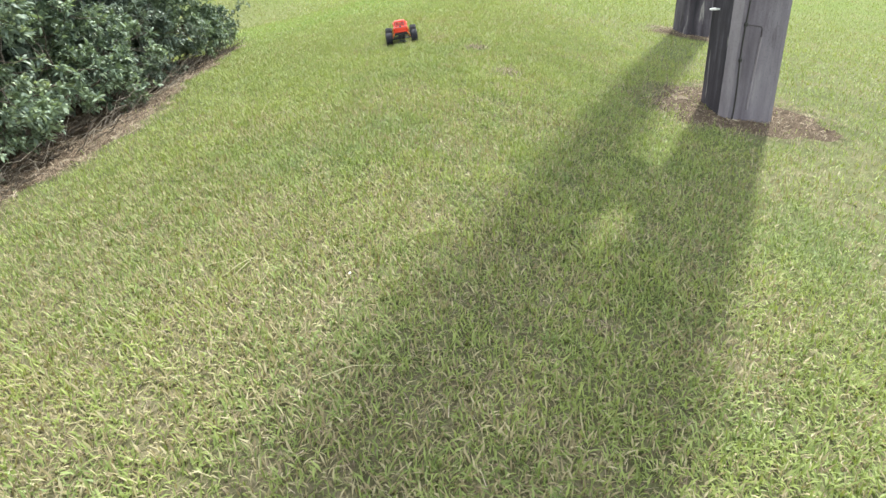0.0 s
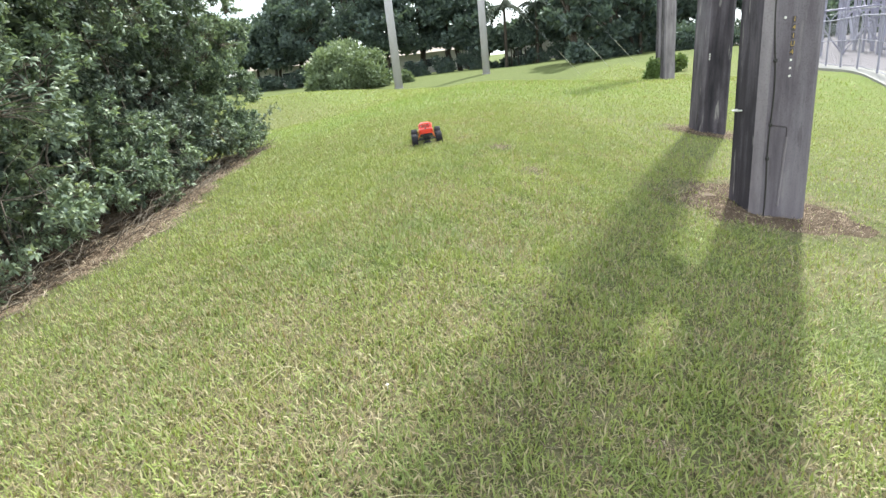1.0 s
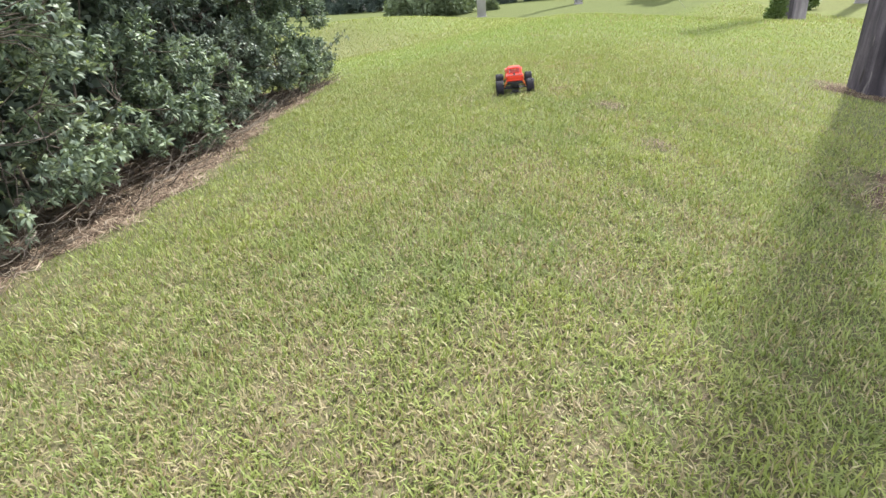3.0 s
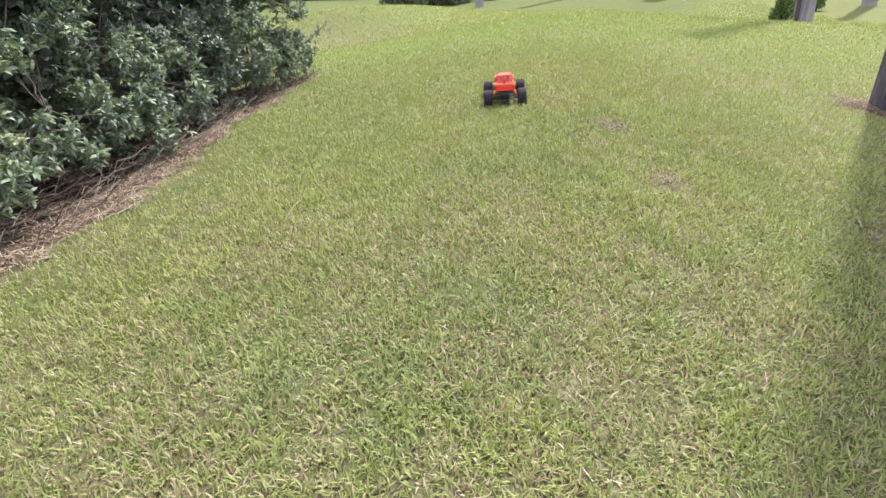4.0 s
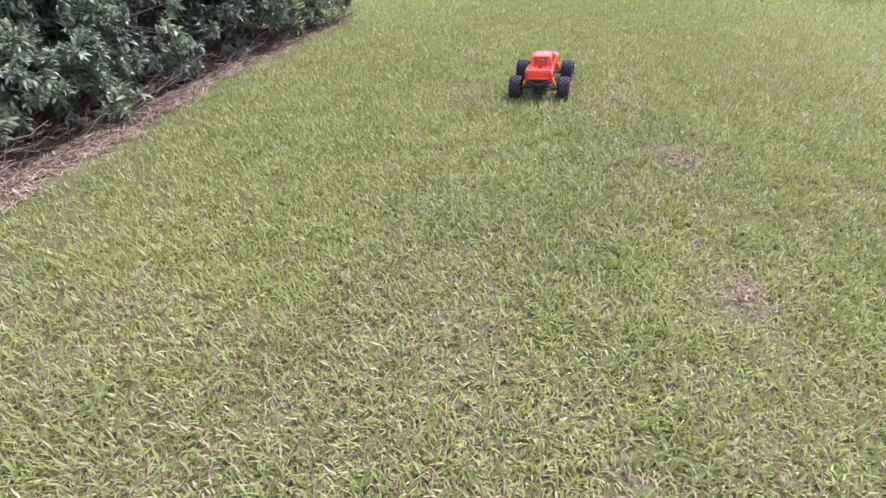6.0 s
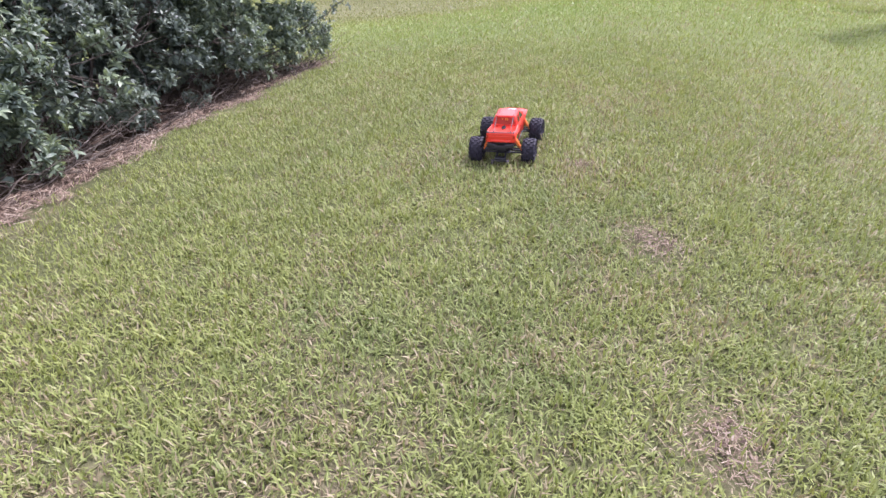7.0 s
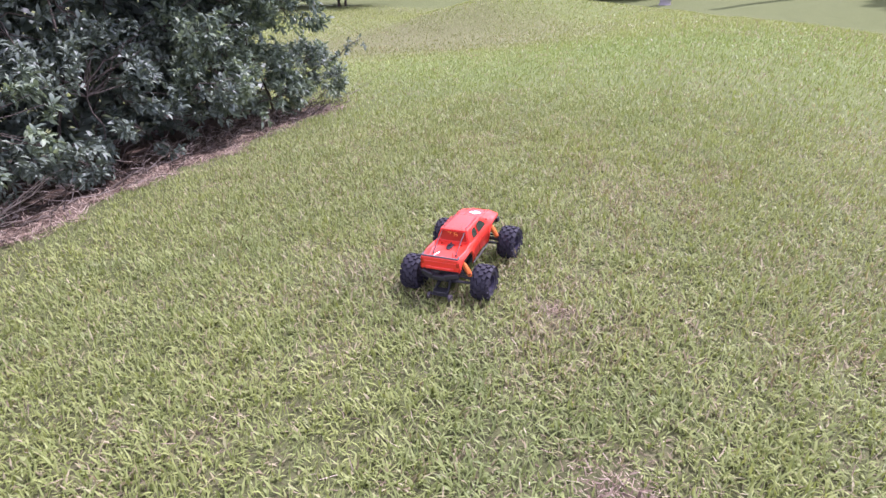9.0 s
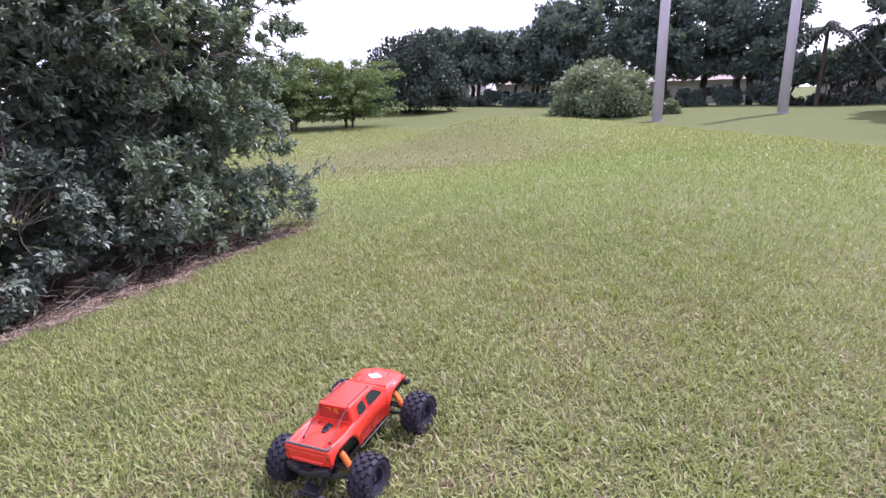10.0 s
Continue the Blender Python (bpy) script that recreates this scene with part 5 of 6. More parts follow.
for sx, sy, w, hh, tr in ((21.0, 28.0, 5.0, 4.4, 66), (23.8, 31.0, 6.0, 5.2, 66), (22.6, 33.5, 5.0, 4.8, -22), (27.5, 36.0, 7.0, 5.8, 66), (25.8, 28.0, 5.0, 4.6, -22)):
    bus_rack(sx, sy, w, hh, tr, "pale grey steel rack of the substation")
for k in range(9):
    broad_tree(30 + 4.5 * k, 66 - 3.2 * k + rng.uniform(-2, 2), rng.uniform(8, 11), 4.0, 1.2, "dark-green tree beyond the substation", None, 5000, 0.52, 16)
for k in range(12):
    bush(23 + 2.6 * k, 57 - 2.3 * k + rng.uniform(-1, 1), 2.0, rng.uniform(2.2, 3.4), "dark-green bush behind the substation", M_LEAF_TREE, 2600, 0.26, 9)


# ---- radio-controlled truck ----
def tyre_mesh(r, w, rim_r):
    prof = [(-w * 0.40, rim_r), (-w * 0.50, rim_r + 0.012), (-w * 0.50, r * 0.80), (-w * 0.42, r * 0.92), (-w * 0.20, r * 0.955), (w * 0.20, r * 0.955), (w * 0.42, r * 0.92), (w * 0.50, r * 0.80), (w * 0.50, rim_r + 0.012), (w * 0.40, rim_r)]
    seg = 40
    bm = bmesh.new()
    rows = [[bm.verts.new((x, q * math.cos(2 * math.pi * k / seg), q * math.sin(2 * math.pi * k / seg))) for k in range(seg)] for x, q in prof]
    for a, b in zip(rows, rows[1:]):
        for k in range(seg):
            bm.faces.new((a[k], a[(k + 1) % seg], b[(k + 1) % seg], b[k]))
    bmesh.ops.recalc_face_normals(bm, faces=bm.faces)
    return bm


def tread_mesh(r, w):
    bm = bmesh.new()
    n = 15
    for k in range(n):
        a = 2 * math.pi * k / n
        for row, (off, px, sx, sy, skew) in enumerate(((0.0, 0.0, 0.24, 0.42, 14), (0.5, 0.235, 0.19, 0.44, -16), (0.5, -0.235, 0.19, 0.44, 16), (0.0, 0.43, 0.17, 0.46, -6), (0.0, -0.43, 0.17, 0.46, 6))):
            b = a + off * 2 * math.pi / n
            rr = r * (0.955 if abs(px) < 0.3 else 0.905)
            step = 2 * math.pi * r / n
            m = Matrix.Rotation(b, 4, "X") @ Matrix.Translation((px * w, 0, rr)) @ Matrix.Rotation(radians(skew), 4, "Z")
            if abs(px) > 0.3:
                m = m @ Matrix.Rotation(radians(28 if px > 0 else -28), 4, "Y")
            box(bm, (sx * w, sy * step * 1.55, r * 0.17), m)
    return bm


def rim_mesh(r, w, sgn):
    bm = bmesh.new()
    seg = 28
    prof = [(-w * 0.42, r), (w * 0.42, r), (w * 0.42, r * 0.86), (w * 0.05, r * 0.78), (-w * 0.42, r * 0.84)]
    rows = [[bm.verts.new((sgn * x, q * math.cos(2 * math.pi * k / seg), q * math.sin(2 * math.pi * k / seg))) for k in range(seg)] for x, q in prof]
    for a, b in zip(rows, rows[1:] + rows[:1]):
        for k in range(seg):
            bm.faces.new((a[k], a[(k + 1) % seg], b[(k + 1) % seg], b[k]))
    bmesh.ops.recalc_face_normals(bm, faces=bm.faces)
    for k in range(6):
        m = Matrix.Rotation(k * math.pi / 3, 4, "X") @ Matrix.Translation((sgn * w * 0.16, 0, r * 0.46))
        box(bm, (w * 0.16, r * 0.26, r * 0.80), m, 0.002)
    rod(bm, (sgn * w * 0.02, 0, 0), (sgn * w * 0.34, 0, 0), r * 0.26, r * 0.2, 14)
    rod(bm, (-sgn * w * 0.30, 0, 0), (-sgn * w * 0.26, 0, 0), r * 0.8, None, 24)
    return bm


AXLE = 0.210          # half of the truck's wheelbase
SHOCK_DY = (-0.012, -0.020)
HOOD_Y, HOOD_Z = [0.09, 0.14, 0.20, 0.25, 0.285, 0.312], [0.240, 0.242, 0.239, 0.230, 0.218, 0.192]


def body_ring(y):
    """Right half of the shell's section at y: outside bottom up over the shoulder to the middle."""
    wide = float(np.interp(y, [-0.302, -0.21, -0.11, 0.02, 0.12, 0.21, 0.27, 0.312], [0.098, 0.106, 0.099, 0.097, 0.101, 0.108, 0.098, 0.070]))
    zb = float(np.interp(y, [-0.302, -0.255, -0.12, 0.12, 0.255, 0.312], [0.160, 0.150, 0.112, 0.108, 0.150, 0.165]))
    flare = 0.0
    for ax in (-AXLE, AXLE):
        d = abs(y - ax)
        if d < 0.094:
            zb = max(zb, 0.112 + 0.092 * (1 - (d / 0.094) ** 3) ** 0.5)
        flare = max(flare, 1 - smooth_step(0.080, 0.118, d))
    zs = float(np.interp(y, [-0.302, -0.12, 0.12, 0.21, 0.27, 0.312], [0.231, 0.226, 0.222, 0.224, 0.212, 0.182]))
    hood = float(np.interp(y, HOOD_Y, HOOD_Z))
    t = smooth_step(-0.128, -0.112, y)
    floor_z = 0.214 + 0.008 * smooth_step(-0.27, -0.15, y)
    z5 = (1 - t) * (zs + 0.007) + t * (zs + 0.30 * (hood - zs))
    z6 = (1 - t) * (zs + 0.006) + t * (zs + 0.55 * (hood - zs))
    z7 = (1 - t) * (floor_z + 0.004) + t * (zs + 0.72 * (hood - zs))
    z8 = (1 - t) * floor_z + t * (zs + 0.82 * (hood - zs))
    z9 = (1 - t) * (floor_z + 0.003) + t * hood
    z1 = max(zb + 0.006, 0.126)
    z2 = max(z1 + 0.006, 0.164)
    z3 = max(z2 + 0.004, 0.172)
    z4 = max(z3 + 0.004, zs - 0.008)
    door = 1 - flare
    return [(wide - 0.012 * door - 0.003, zb), (wide - 0.006 * door, z1), (wide - 0.005 * door + 0.004 * flare, z2), (wide + 0.001 + 0.003 * flare, z3),
            (wide - 0.001, z4), (wide - 0.006, max(zs, z4 + 0.004)), (wide - 0.011, z5), (wide - 0.017, z6), (wide - 0.024, z7), (wide - 0.030, z8), (0.03, z9), (0.0, z9)]


def rc_truck(m):
    root = empty("rc_truck", m)
    # shell
    bm = bmesh.new()
    ys = np.concatenate([np.linspace(-0.302, -0.115, 44), np.linspace(-0.110, 0.110, 16), np.linspace(0.115, 0.312, 44)])
    rows = []
    for y in ys:
        half = body_ring(float(y))
        rows.append([bm.verts.new((x, y, z)) for x, z in half] + [bm.verts.new((-x, y, z)) for x, z in half[-2::-1]])
    for a, b in zip(rows, rows[1:]):
        for k in range(len(a) - 1):
            bm.faces.new((a[k], a[k + 1], b[k + 1], b[k]))
    nose = rows[-1]
    bm.faces.new(nose)
    bmesh.ops.recalc_face_normals(bm, faces=bm.faces)
    shell = shade(part("body_shell", bm, M_PAINT, root))
    sol = shell.modifiers.new("thick", "SOLIDIFY")
    sol.thickness, sol.offset = 0.0022, -1
    # tailgate
    bm = bmesh.new()
    box(bm, (0.192, 0.010, 0.066), pose(0, -0.300, 0.200, 4, 0, 0), 0.005, 2)
    box(bm, (0.140, 0.008, 0.016), pose(0, -0.306, 0.178, 4, 0, 0), 0.003)
    box(bm, (0.160, 0.005, 0.004), pose(0, -0.305, 0.212, 4, 0, 0), 0.0015)
    part("tailgate", bm, M_PAINT, root)
    bm = bmesh.new()
    box(bm, (0.186, 0.010, 0.007), Matrix.Translation((0, -0.2985, 0.2365)), 0.003, 2)
    for s in (-1, 1):
        box(bm, (0.010, 0.026, 0.006), pose(s * 0.090, -0.287, 0.2375, 0, 0, 10 * s), 0.002, 2)
    part("tailgate_trim", bm, M_LIP, root, "dark grey trim strip")
    for s in (-1, 1):
        bm = bmesh.new()
        box(bm, (0.014, 0.010, 0.026), Matrix.Translation((s * 0.090, -0.303, 0.207)), 0.003)
        part("tail_lamp", bm, M_REDWIN, root, "small dark red tail lamp")
    # cab
    bm = bmesh.new()
    lo, hi = 0.220, 0.292
    q = [(-0.094, -0.128, lo - 0.004), (0.094, -0.128, lo - 0.004), (0.096, 0.142, lo + 0.004), (-0.096, 0.142, lo + 0.004), (-0.070, -0.114, hi), (0.070, -0.114, hi), (0.066, 0.066, hi - 0.010), (-0.066, 0.066, hi - 0.010)]
    vs = [bm.verts.new(p) for p in q]
    for fc in ((0, 1, 5, 4), (1, 2, 6, 5), (2, 3, 7, 6), (3, 0, 4, 7), (4, 5, 6, 7), (3, 2, 1, 0)):
        bm.faces.new([vs[i] for i in fc])
    es = [e for e in bm.edges if max(v.co.z for v in e.verts) > 0.26]
    bmesh.ops.bevel(bm, geom=es, offset=0.010, segments=3, affect="EDGES", profile=0.6)
    bmesh.ops.recalc_face_normals(bm, faces=bm.faces)
    cab = part("cab", bm, M_PAINT, root)

    def roof_z(y):
        return hi - 0.010 * (y + 0.114) / 0.180

    bm = bmesh.new()
    box(bm, (0.124, 0.016, 0.006), pose(0, -0.118, hi + 0.0005, 8, 0, 0), 0.0025, 2)
    part("roof_spoiler", bm, M_PAINT, cab)
    for k in range(-2, 3):
        bm = bmesh.new()
        rod(bm, (k * 0.015, -0.100, roof_z(-0.100)), (k * 0.014, -0.03, roof_z(-0.03)), 0.0022, 0.001, 6)
        part("roof_rib", bm, M_PAINT, cab)
    for s in (-1, 1):
        bm = bmesh.new()
        rod(bm, (s * 0.057, -0.098, roof_z(-0.098) + 0.003), (s * 0.055, 0.048, roof_z(0.048) + 0.003), 0.0022, None, 8)
        for y in (-0.096, -0.03, 0.046):
            rod(bm, (s * 0.056, y, roof_z(y) - 0.003), (s * 0.056, y, roof_z(y) + 0.005), 0.0028, None, 8)
        part("roof_rail", bm, M_TRIM, cab, "thin dark roof rail")

    def rounded(c, cut):
        """Corner ring of a four-sided outline with each corner rounded off."""
        ring = []
        for i in range(4):
            a, b, p = c[i - 1], c[(i + 1) % 4], c[i]
            u, w = (a - p).normalized() * cut, (b - p).normalized() * cut
            for f in (0.0, 0.25, 0.5, 0.75, 1.0):
                ring.append(p + u * (1 - f) ** 2 + w * f ** 2)
        return ring

    def pane(corners, name, material, push, label, cut=0.012):
        """A thin pane from four corners, pushed out along its normal, with a slightly raised surround."""
        c = [Vector(p) for p in corners]
        nrm = (c[1] - c[0]).cross(c[3] - c[0]).normalized()
        if nrm.dot((c[0] + c[2]) / 2 - Vector((0, 0.01, 0.25))) < 0:
            nrm = -nrm
        mid = sum(c, Vector()) / 4
        ring = rounded(c, cut)
        b2 = bmesh.new()
        top = [b2.verts.new(p + nrm * push) for p in ring]
        bot = [b2.verts.new(p - nrm * 0.002) for p in ring]
        b2.faces.new(top)
        b2.faces.new(bot[::-1])
        for i in range(len(ring)):
            b2.faces.new((top[i], bot[i], bot[(i + 1) % len(ring)], top[(i + 1) % len(ring)]))
        bmesh.ops.recalc_face_normals(b2, faces=b2.faces)
        ob = part(name, b2, material, cab, label)
        b3 = bmesh.new()
        out = [mid + (p - mid) * (1 + 0.004 / max(0.01, (p - mid).length)) + nrm * (push + 0.0012) for p in ring]
        for i in range(len(out)):
            rod(b3, out[i], out[(i + 1) % len(out)], 0.0014, None, 5)
        part("window_surround", b3, M_PAINT, ob)
        return ob

    def side_point(s, y, f):
        xl = 0.0952 + (0.0695 - 0.0952) * f
        return (s * xl, y, lo + (hi - 0.004 - lo) * f)

    for s in (-1, 1):
        pane([side_point(s, -0.014, 0.20), side_point(s, 0.092, 0.20), side_point(s, 0.046, 0.80), side_point(s, -0.012, 0.82)], "front_side_window", M_GLASSY, 0.0012, "dark tinted side window", 0.016)
        pane([side_point(s, -0.088, 0.26), side_point(s, -0.032, 0.20), side_point(s, -0.030, 0.82), side_point(s, -0.078, 0.78)], "rear_side_window", M_GLASSY, 0.0012, "dark tinted side window", 0.014)
    pane([(-0.078, 0.131, lo + 0.015), (0.078, 0.131, lo + 0.015), (0.056, 0.079, hi - 0.021), (-0.056, 0.079, hi - 0.021)], "windscreen", M_REDWIN, 0.0012, "red-tinted windscreen")
    pane([(-0.070, -0.1245, lo + 0.014), (0.070, -0.1245, lo + 0.014), (0.060, -0.1165, hi - 0.013), (-0.060, -0.1165, hi - 0.013)], "rear_window", M_REARWIN, 0.0012, "dark red-tinted rear window", 0.010)
    bm = bmesh.new()
    for px, pz, sx, sz, tilt in ((-0.020, 0.275, 0.020, 0.0032, 0), (-0.017, 0.266, 0.0032, 0.018, 22), (0.012, 0.275, 0.018, 0.0032, 0), (0.004, 0.266, 0.0032, 0.018, 0), (0.012, 0.267, 0.016, 0.0028, 0), (0.012, 0.258, 0.018, 0.0032, 0), (0.020, 0.2625, 0.0032, 0.010, 0)):
        box(bm, (sx, 0.002, sz), pose(px, -0.1195 - 0.10 * (0.268 - pz), pz, 6, tilt, 0))
    part("window_mark", bm, M_DECALY, cab, "yellow painted mark")
    for s in (-1, 1):
        bm = bmesh.new()
        rod(bm, (s * 0.058, -0.118, 0.284), (s * 0.058, -0.243, 0.222), 0.0024, None, 8)
        rod(bm, (s * 0.058, -0.241, 0.214), (s * 0.058, -0.241, 0.227), 0.0045, None, 8)
        part("bed_strut", bm, M_TRIM, root, "dark slanted bed strut")
        bm = bmesh.new()
        rod(bm, (s * 0.058, -0.240, 0.2165), (s * 0.066, -0.292, 0.2155), 0.0022, 0.0015, 6)
        rod(bm, (s * 0.014, -0.175, 0.220), (s * 0.060, -0.286, 0.216), 0.0022, 0.0012, 6)
        part("bed_crease", bm, M_REDWIN, root, "dark red crease in the bed")
        bm = bmesh.new()
        rod(bm, (s * 0.0995, -0.108, 0.132), (s * 0.0985, -0.112, 0.214), 0.0011, None, 5)
        rod(bm, (s * 0.0985, -0.022, 0.126), (s * 0.0965, -0.022, 0.216), 0.0011, None, 5)
        rod(bm, (s * 0.102, 0.100, 0.126), (s * 0.100, 0.104, 0.212), 0.0011, None, 5)
        part("door_seam", bm, M_REDWIN, root, "dark red door seam")
        bm = bmesh.new()
        for y in (-0.040, 0.010):
            box(bm, (0.004, 0.018, 0.004), Matrix.Translation((s * 0.0985, y, 0.200)), 0.0015)
        part("door_handle", bm, M_REDWIN, root)
    bm = bmesh.new()
    box(bm, (0.030, 0.036, 0.010), Matrix.Translation((0, -0.170, 0.226)), 0.003)
    box(bm, (0.020, 0.012, 0.008), Matrix.Translation((0, -0.194, 0.224)), 0.002)
    rod(bm, (0, -0.164, 0.229), (0.004, -0.158, 0.241), 0.005, 0.0035, 8)
    box(bm, (0.018, 0.005, 0.008), pose(0, -0.177, 0.234, 0, 0, 30), 0.001)
    part("body_mount", bm, M_BLACK, root, "black body mount with clip")
    for k, (bx, by) in enumerate(((-0.052, -0.150), (0.052, -0.150))):
        bm = bmesh.new()
        rod(bm, (bx, by, 0.218), (bx, by, 0.231), 0.005, 0.004, 10)
        part("bed_bolt", bm, M_REDWIN, root, "dark red bolt head")
    # bonnet print
    bm = bmesh.new()
    zh = 0.2415
    rim = []
    for k in range(14):
        a = 2 * math.pi * k / 14
        r = 1.0 + 0.16 * math.cos(4 * a)
        rim.append(bm.verts.new((0.029 * r * math.cos(a), 0.190 + 0.018 * r * math.sin(a), zh - 0.04 * 0.018 * r * math.sin(a))))
    top = bm.faces.new(rim)
    ex = bmesh.ops.extrude_face_region(bm, geom=[top])
    bmesh.ops.translate(bm, vec=(0, 0, -0.006), verts=[v for v in ex["geom"] if isinstance(v, bmesh.types.BMVert)])
    bmesh.ops.recalc_face_normals(bm, faces=bm.faces)
    part("bonnet_decal", bm, M_DECAL, root, "white bonnet decal")
    bm = bmesh.new()
    for px, py, sx, sy, rz in ((-0.010, 0.188, 0.016, 0.004, 25), (0.011, 0.184, 0.014, 0.003, -20), (0.004, 0.198, 0.018, 0.003, 5), (-0.017, 0.195, 0.007, 0.005, 0)):
        box(bm, (sx, sy, 0.001), pose(px, py, zh + 0.0009 - 0.04 * (py - 0.19), 0, 0, rz))
    part("decal_print", bm, M_DECALB, root, "dark grey decal print")

    def hood_z(y):
        return float(np.interp(y, HOOD_Y, HOOD_Z))

    for s in (-1, 1):
        bm = bmesh.new()
        box(bm, (0.010, 0.034, 0.005), pose(s * 0.036, 0.240, hood_z(0.240) - 0.001, -10, 0, 4 * s), 0.002)
        part("bonnet_vent", bm, M_REDWIN, root, "dark bonnet vent")
        bm = bmesh.new()
        box(bm, (0.018, 0.011, 0.011), pose(s * 0.080, 0.128, 0.240, 0, 0, 15 * s), 0.003)
        part("mirror", bm, M_PAINT, root)
        bm = bmesh.new()
        rod(bm, (s * 0.094, -0.110, 0.1125), (s * 0.095, 0.108, 0.109), 0.0028, None, 8)
        part("sill_trim", bm, M_TRIM, root, "grey sill trim")
        bm = bmesh.new()
        box(bm, (0.018, 0.010, 0.014), pose(s * 0.060, 0.309, 0.180, 0, 0, -18 * s), 0.003)
        part("headlamp", bm, M_DECAL, root, "white headlamp")
        bm = bmesh.new()
        pts = [(s * (0.052 - 0.06 * (y - 0.13)), y, hood_z(y) - 0.0005) for y in (0.13, 0.16, 0.20, 0.24, 0.265, 0.285)]
        for a, b in zip(pts, pts[1:]):
            rod(bm, a, b, 0.0030, None, 6)
        part("bonnet_ridge", bm, M_PAINT, root)
    bm = bmesh.new()
    box(bm, (0.09, 0.012, 0.024), Matrix.Translation((0, 0.312, 0.176)), 0.003)
    part("grille", bm, M_BLACK, root, "black grille")
    # bumpers
    for y, s in ((-0.318, -1), (0.322, 1)):
        bm = bmesh.new()
        box(bm, (0.066, 0.026, 0.024), Matrix.Translation((0, y, 0.138)), 0.004, 2)
        for k in (-1, 1):
            box(bm, (0.064, 0.026, 0.026), pose(k * 0.060, y - s * 0.005, 0.150, 0, -8 * k, 12 * k * -s), 0.005, 2)
        box(bm, (0.030, 0.060, 0.014), Matrix.Translation((0, y - s * 0.035, 0.128)), 0.003)
        part("bumper", bm, M_BLACK, root, "black plastic bumper")
    # chassis and running gear
    bm = bmesh.new()
    box(bm, (0.105, 0.50, 0.014), Matrix.Translation((0, 0, 0.074)), 0.006)
    box(bm, (0.078, 0.27, 0.050), Matrix.Translation((0, -0.01, 0.104)), 0.008)
    for y in (-AXLE, AXLE):
        box(bm, (0.068, 0.076, 0.058), Matrix.Translation((0, y, 0.100)), 0.012, 2)
        box(bm, (0.130, 0.009, 0.055), Matrix.Translation((0, y - 0.045 * np.sign(y), 0.150)), 0.006)
    part("chassis", bm, M_BLACK, root, "black chassis and gearboxes")
    # black blocks added so the wheel arch openings look dark inside
    for y in (-AXLE, AXLE):
        bm = bmesh.new()
        box(bm, (0.160, 0.178, 0.060), Matrix.Translation((0, y, 0.176)), 0.010)
        part("arch_shade_block", bm, M_BLACK, root, "black block for the shade inside a wheel arch")
    tyre_r, tyre_w, rim_r = 0.085, 0.084, 0.047
    bm_t, bm_d = tyre_mesh(tyre_r, tyre_w, rim_r), tread_mesh(tyre_r, tyre_w)
    me_t, me_d = bpy.data.meshes.new("tyre"), bpy.data.meshes.new("tread")
    for b, me in ((bm_t, me_t), (bm_d, me_d)):
        b.to_mesh(me)
        b.free()
        me.materials.append(M_RUBBER)
    for y in (-AXLE, AXLE):
        for s in (-1, 1):
            hub = empty("wheel")
            hub.parent = root
            hub.location = (s * 0.185, y, tyre_r - 0.008)
            hub.rotation_euler = (0.3 * s + y * 3, 0, radians(-4 if y > 0 else 0))
            for nm, me in (("tyre", me_t), ("tread", me_d)):
                o = new(nm, me)
                o.parent = hub
            part("rim", rim_mesh(rim_r, tyre_w, s), M_RIM, hub, "dark six-spoke rim")
            for dy in (-0.027, 0.027):
                bm = bmesh.new()
                rod(bm, (s * 0.032, y + dy, 0.074), (s * 0.150, y + dy * 0.5, 0.070), 0.008, 0.006, 8)
                rod(bm, (s * 0.036, y + dy * 0.8, 0.126), (s * 0.146, y + dy * 0.3, 0.110), 0.0055, 0.0045, 8)
                part("suspension_arm", bm, M_BLACK, root, "black suspension arm")
            bm = bmesh.new()
            rod(bm, (s * 0.036, y, 0.094), (s * 0.172, y, 0.090), 0.0055, None, 8)
            part("drive_shaft", bm, M_TRIM, root, "dark drive shaft")
            bm = bmesh.new()
            dy = SHOCK_DY[y > 0]
            a, b = Vector((s * 0.084, y + dy, 0.176)), Vector((s * 0.132, y + dy * 0.7, 0.084))
            rod(bm, a, a + (b - a) * 0.6, 0.0105, None, 10)
            rod(bm, a + (b - a) * 0.6, b, 0.0045, None, 8)
            for k in range(6):
                c = a + (b - a) * (0.12 + 0.11 * k)
                rod(bm, c, c + (b - a) * 0.045, 0.0135, None, 10)
            part("shock_absorber", bm, M_ORANGE, root, "orange shock absorber")
    # wheelie bar
    bar = empty("wheelie_bar")
    bar.parent = root
    bm = bmesh.new()
    for s in (-1, 1):
        rod(bm, (s * 0.025, -0.245, 0.077), (s * 0.036, -0.330, 0.046), 0.0055, None, 8)
        rod(bm, (s * 0.025, -0.245, 0.100), (s * 0.036, -0.320, 0.055), 0.0045, None, 8)
    rod(bm, (-0.056, -0.330, 0.044), (0.056, -0.330, 0.044), 0.0055, None, 8)
    box(bm, (0.068, 0.045, 0.012), Matrix.Translation((0, -0.313, 0.058)), 0.003)
    part("bar_frame", bm, M_BLACK, bar)
    for s in (-1, 1):
        bm = bmesh.new()
        rod(bm, (s * 0.047, -0.330, 0.036), (s * 0.060, -0.330, 0.036), 0.017, None, 16)
        part("bar_wheel", bm, M_TRIM, bar, "small grey wheel")
    return tagged(root, "red-orange radio-controlled monster truck with chunky black tyres", "toy truck")


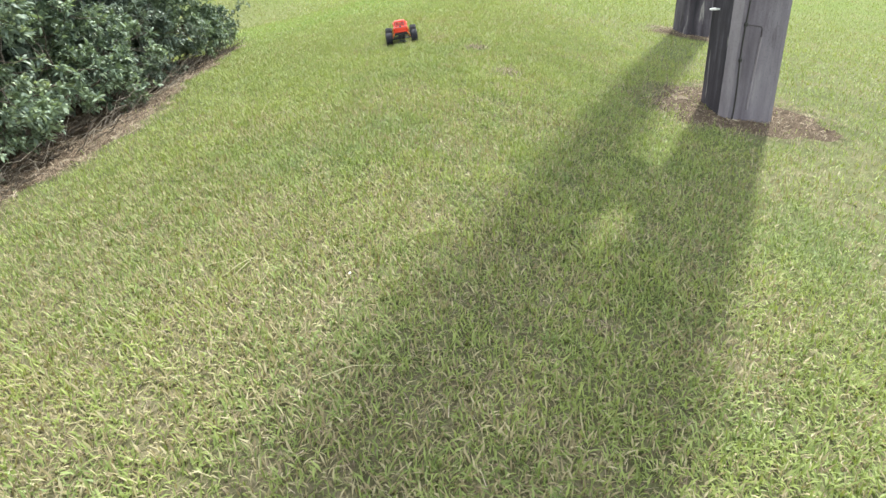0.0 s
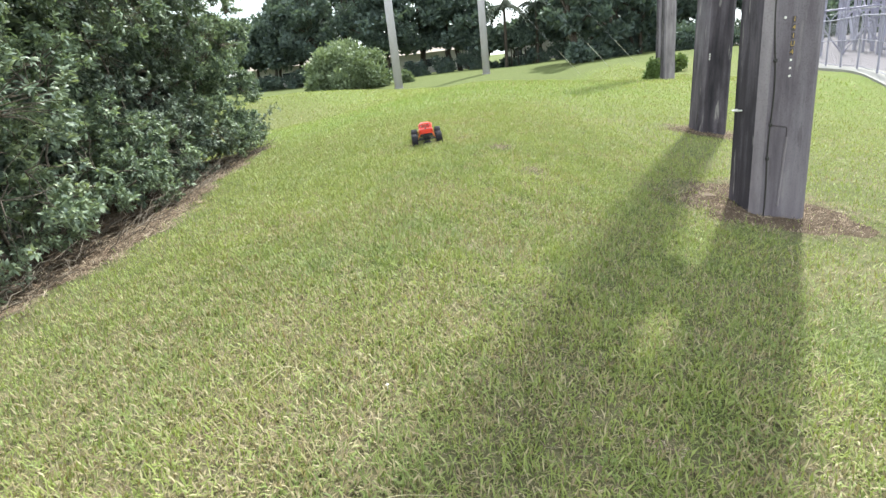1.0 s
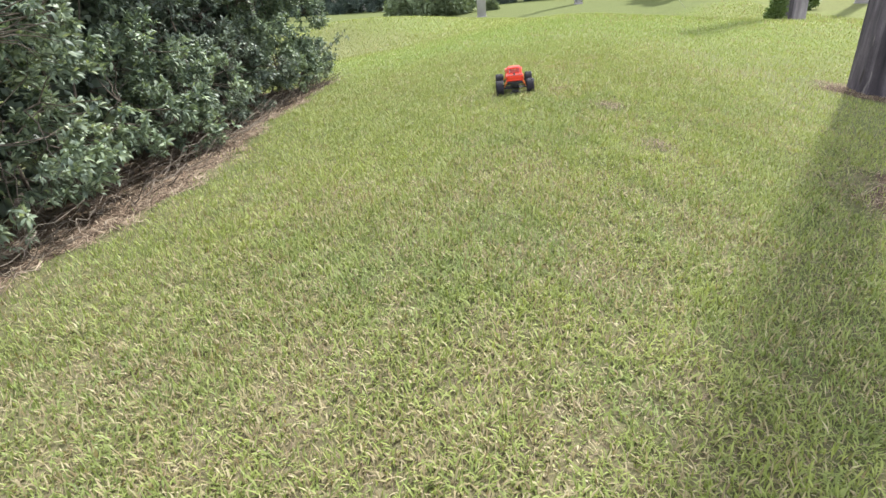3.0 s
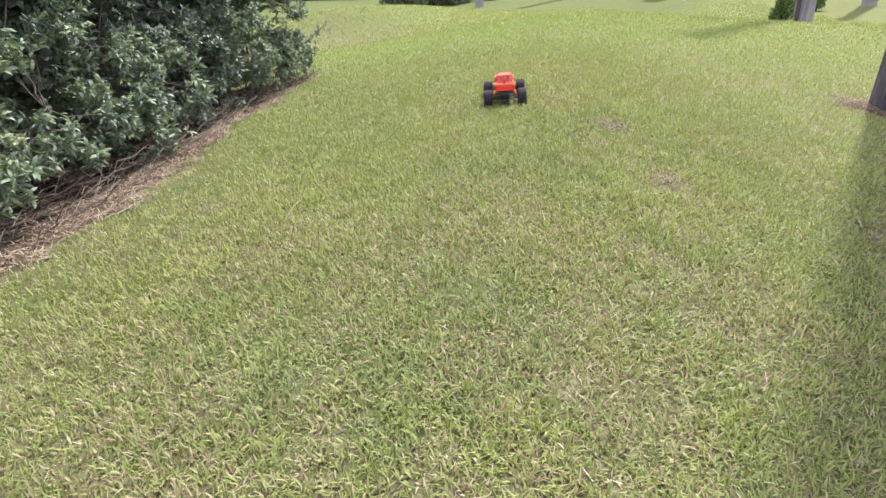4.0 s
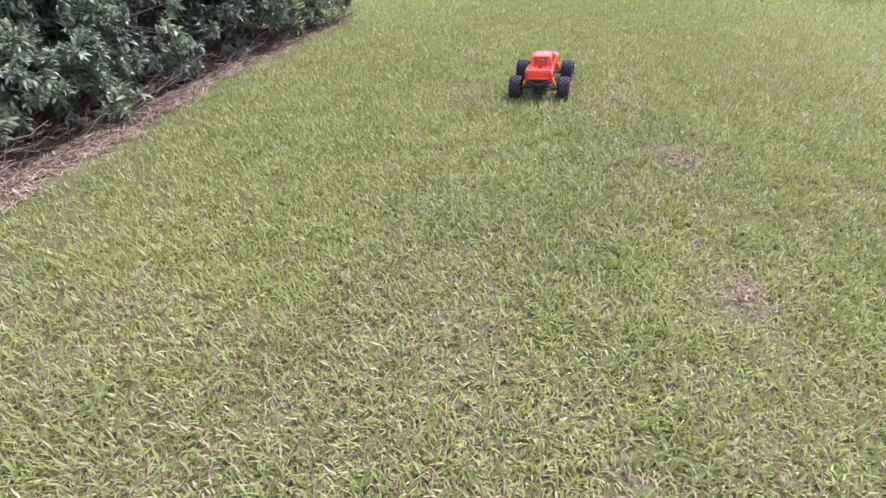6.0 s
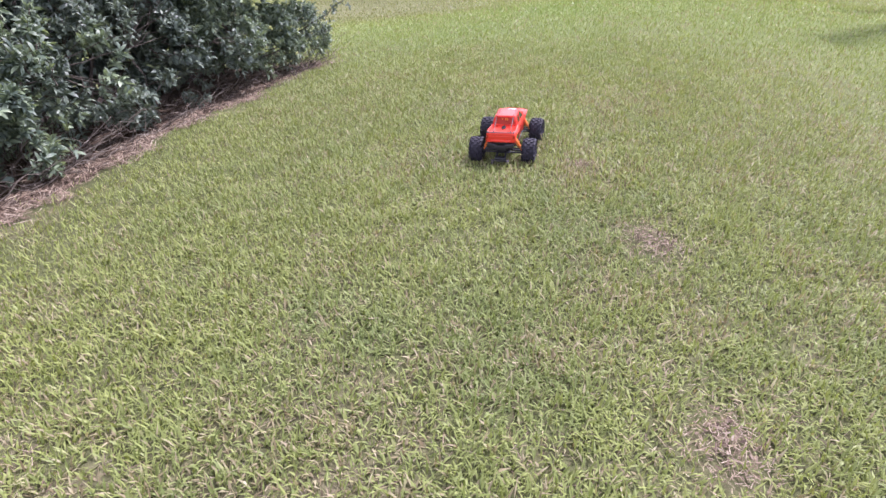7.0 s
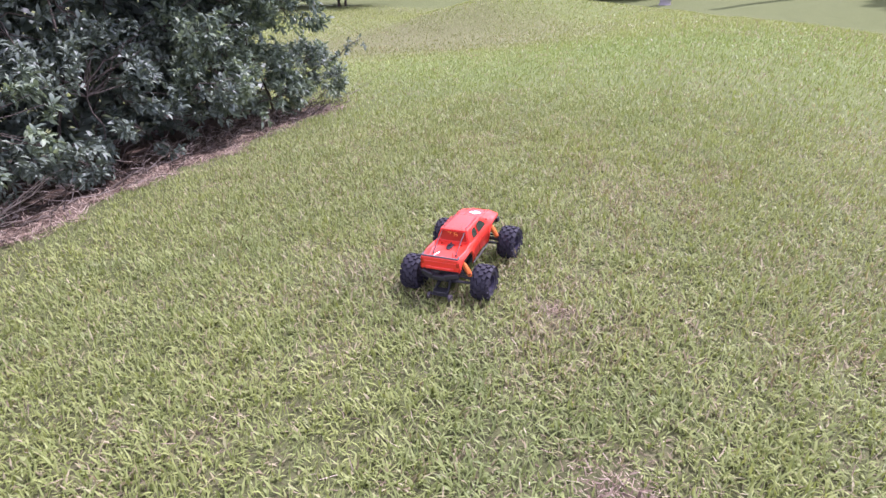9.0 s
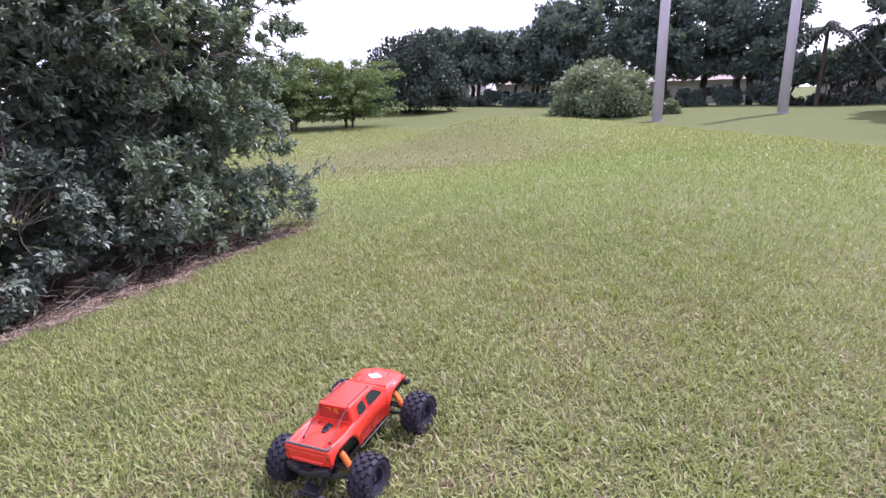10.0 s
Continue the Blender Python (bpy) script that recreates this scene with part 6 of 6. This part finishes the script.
TX, TY = -0.681, 8.828
slope = math.degrees(math.atan2(h1(TX, TY + 0.21) - h1(TX, TY - 0.21), 0.42))
roll_t = -math.degrees(math.atan2(h1(TX + 0.2, TY) - h1(TX - 0.2, TY), 0.4))
rc_truck(pose(TX, TY, h1(TX, TY) + 0.004, slope, roll_t, 3.5))
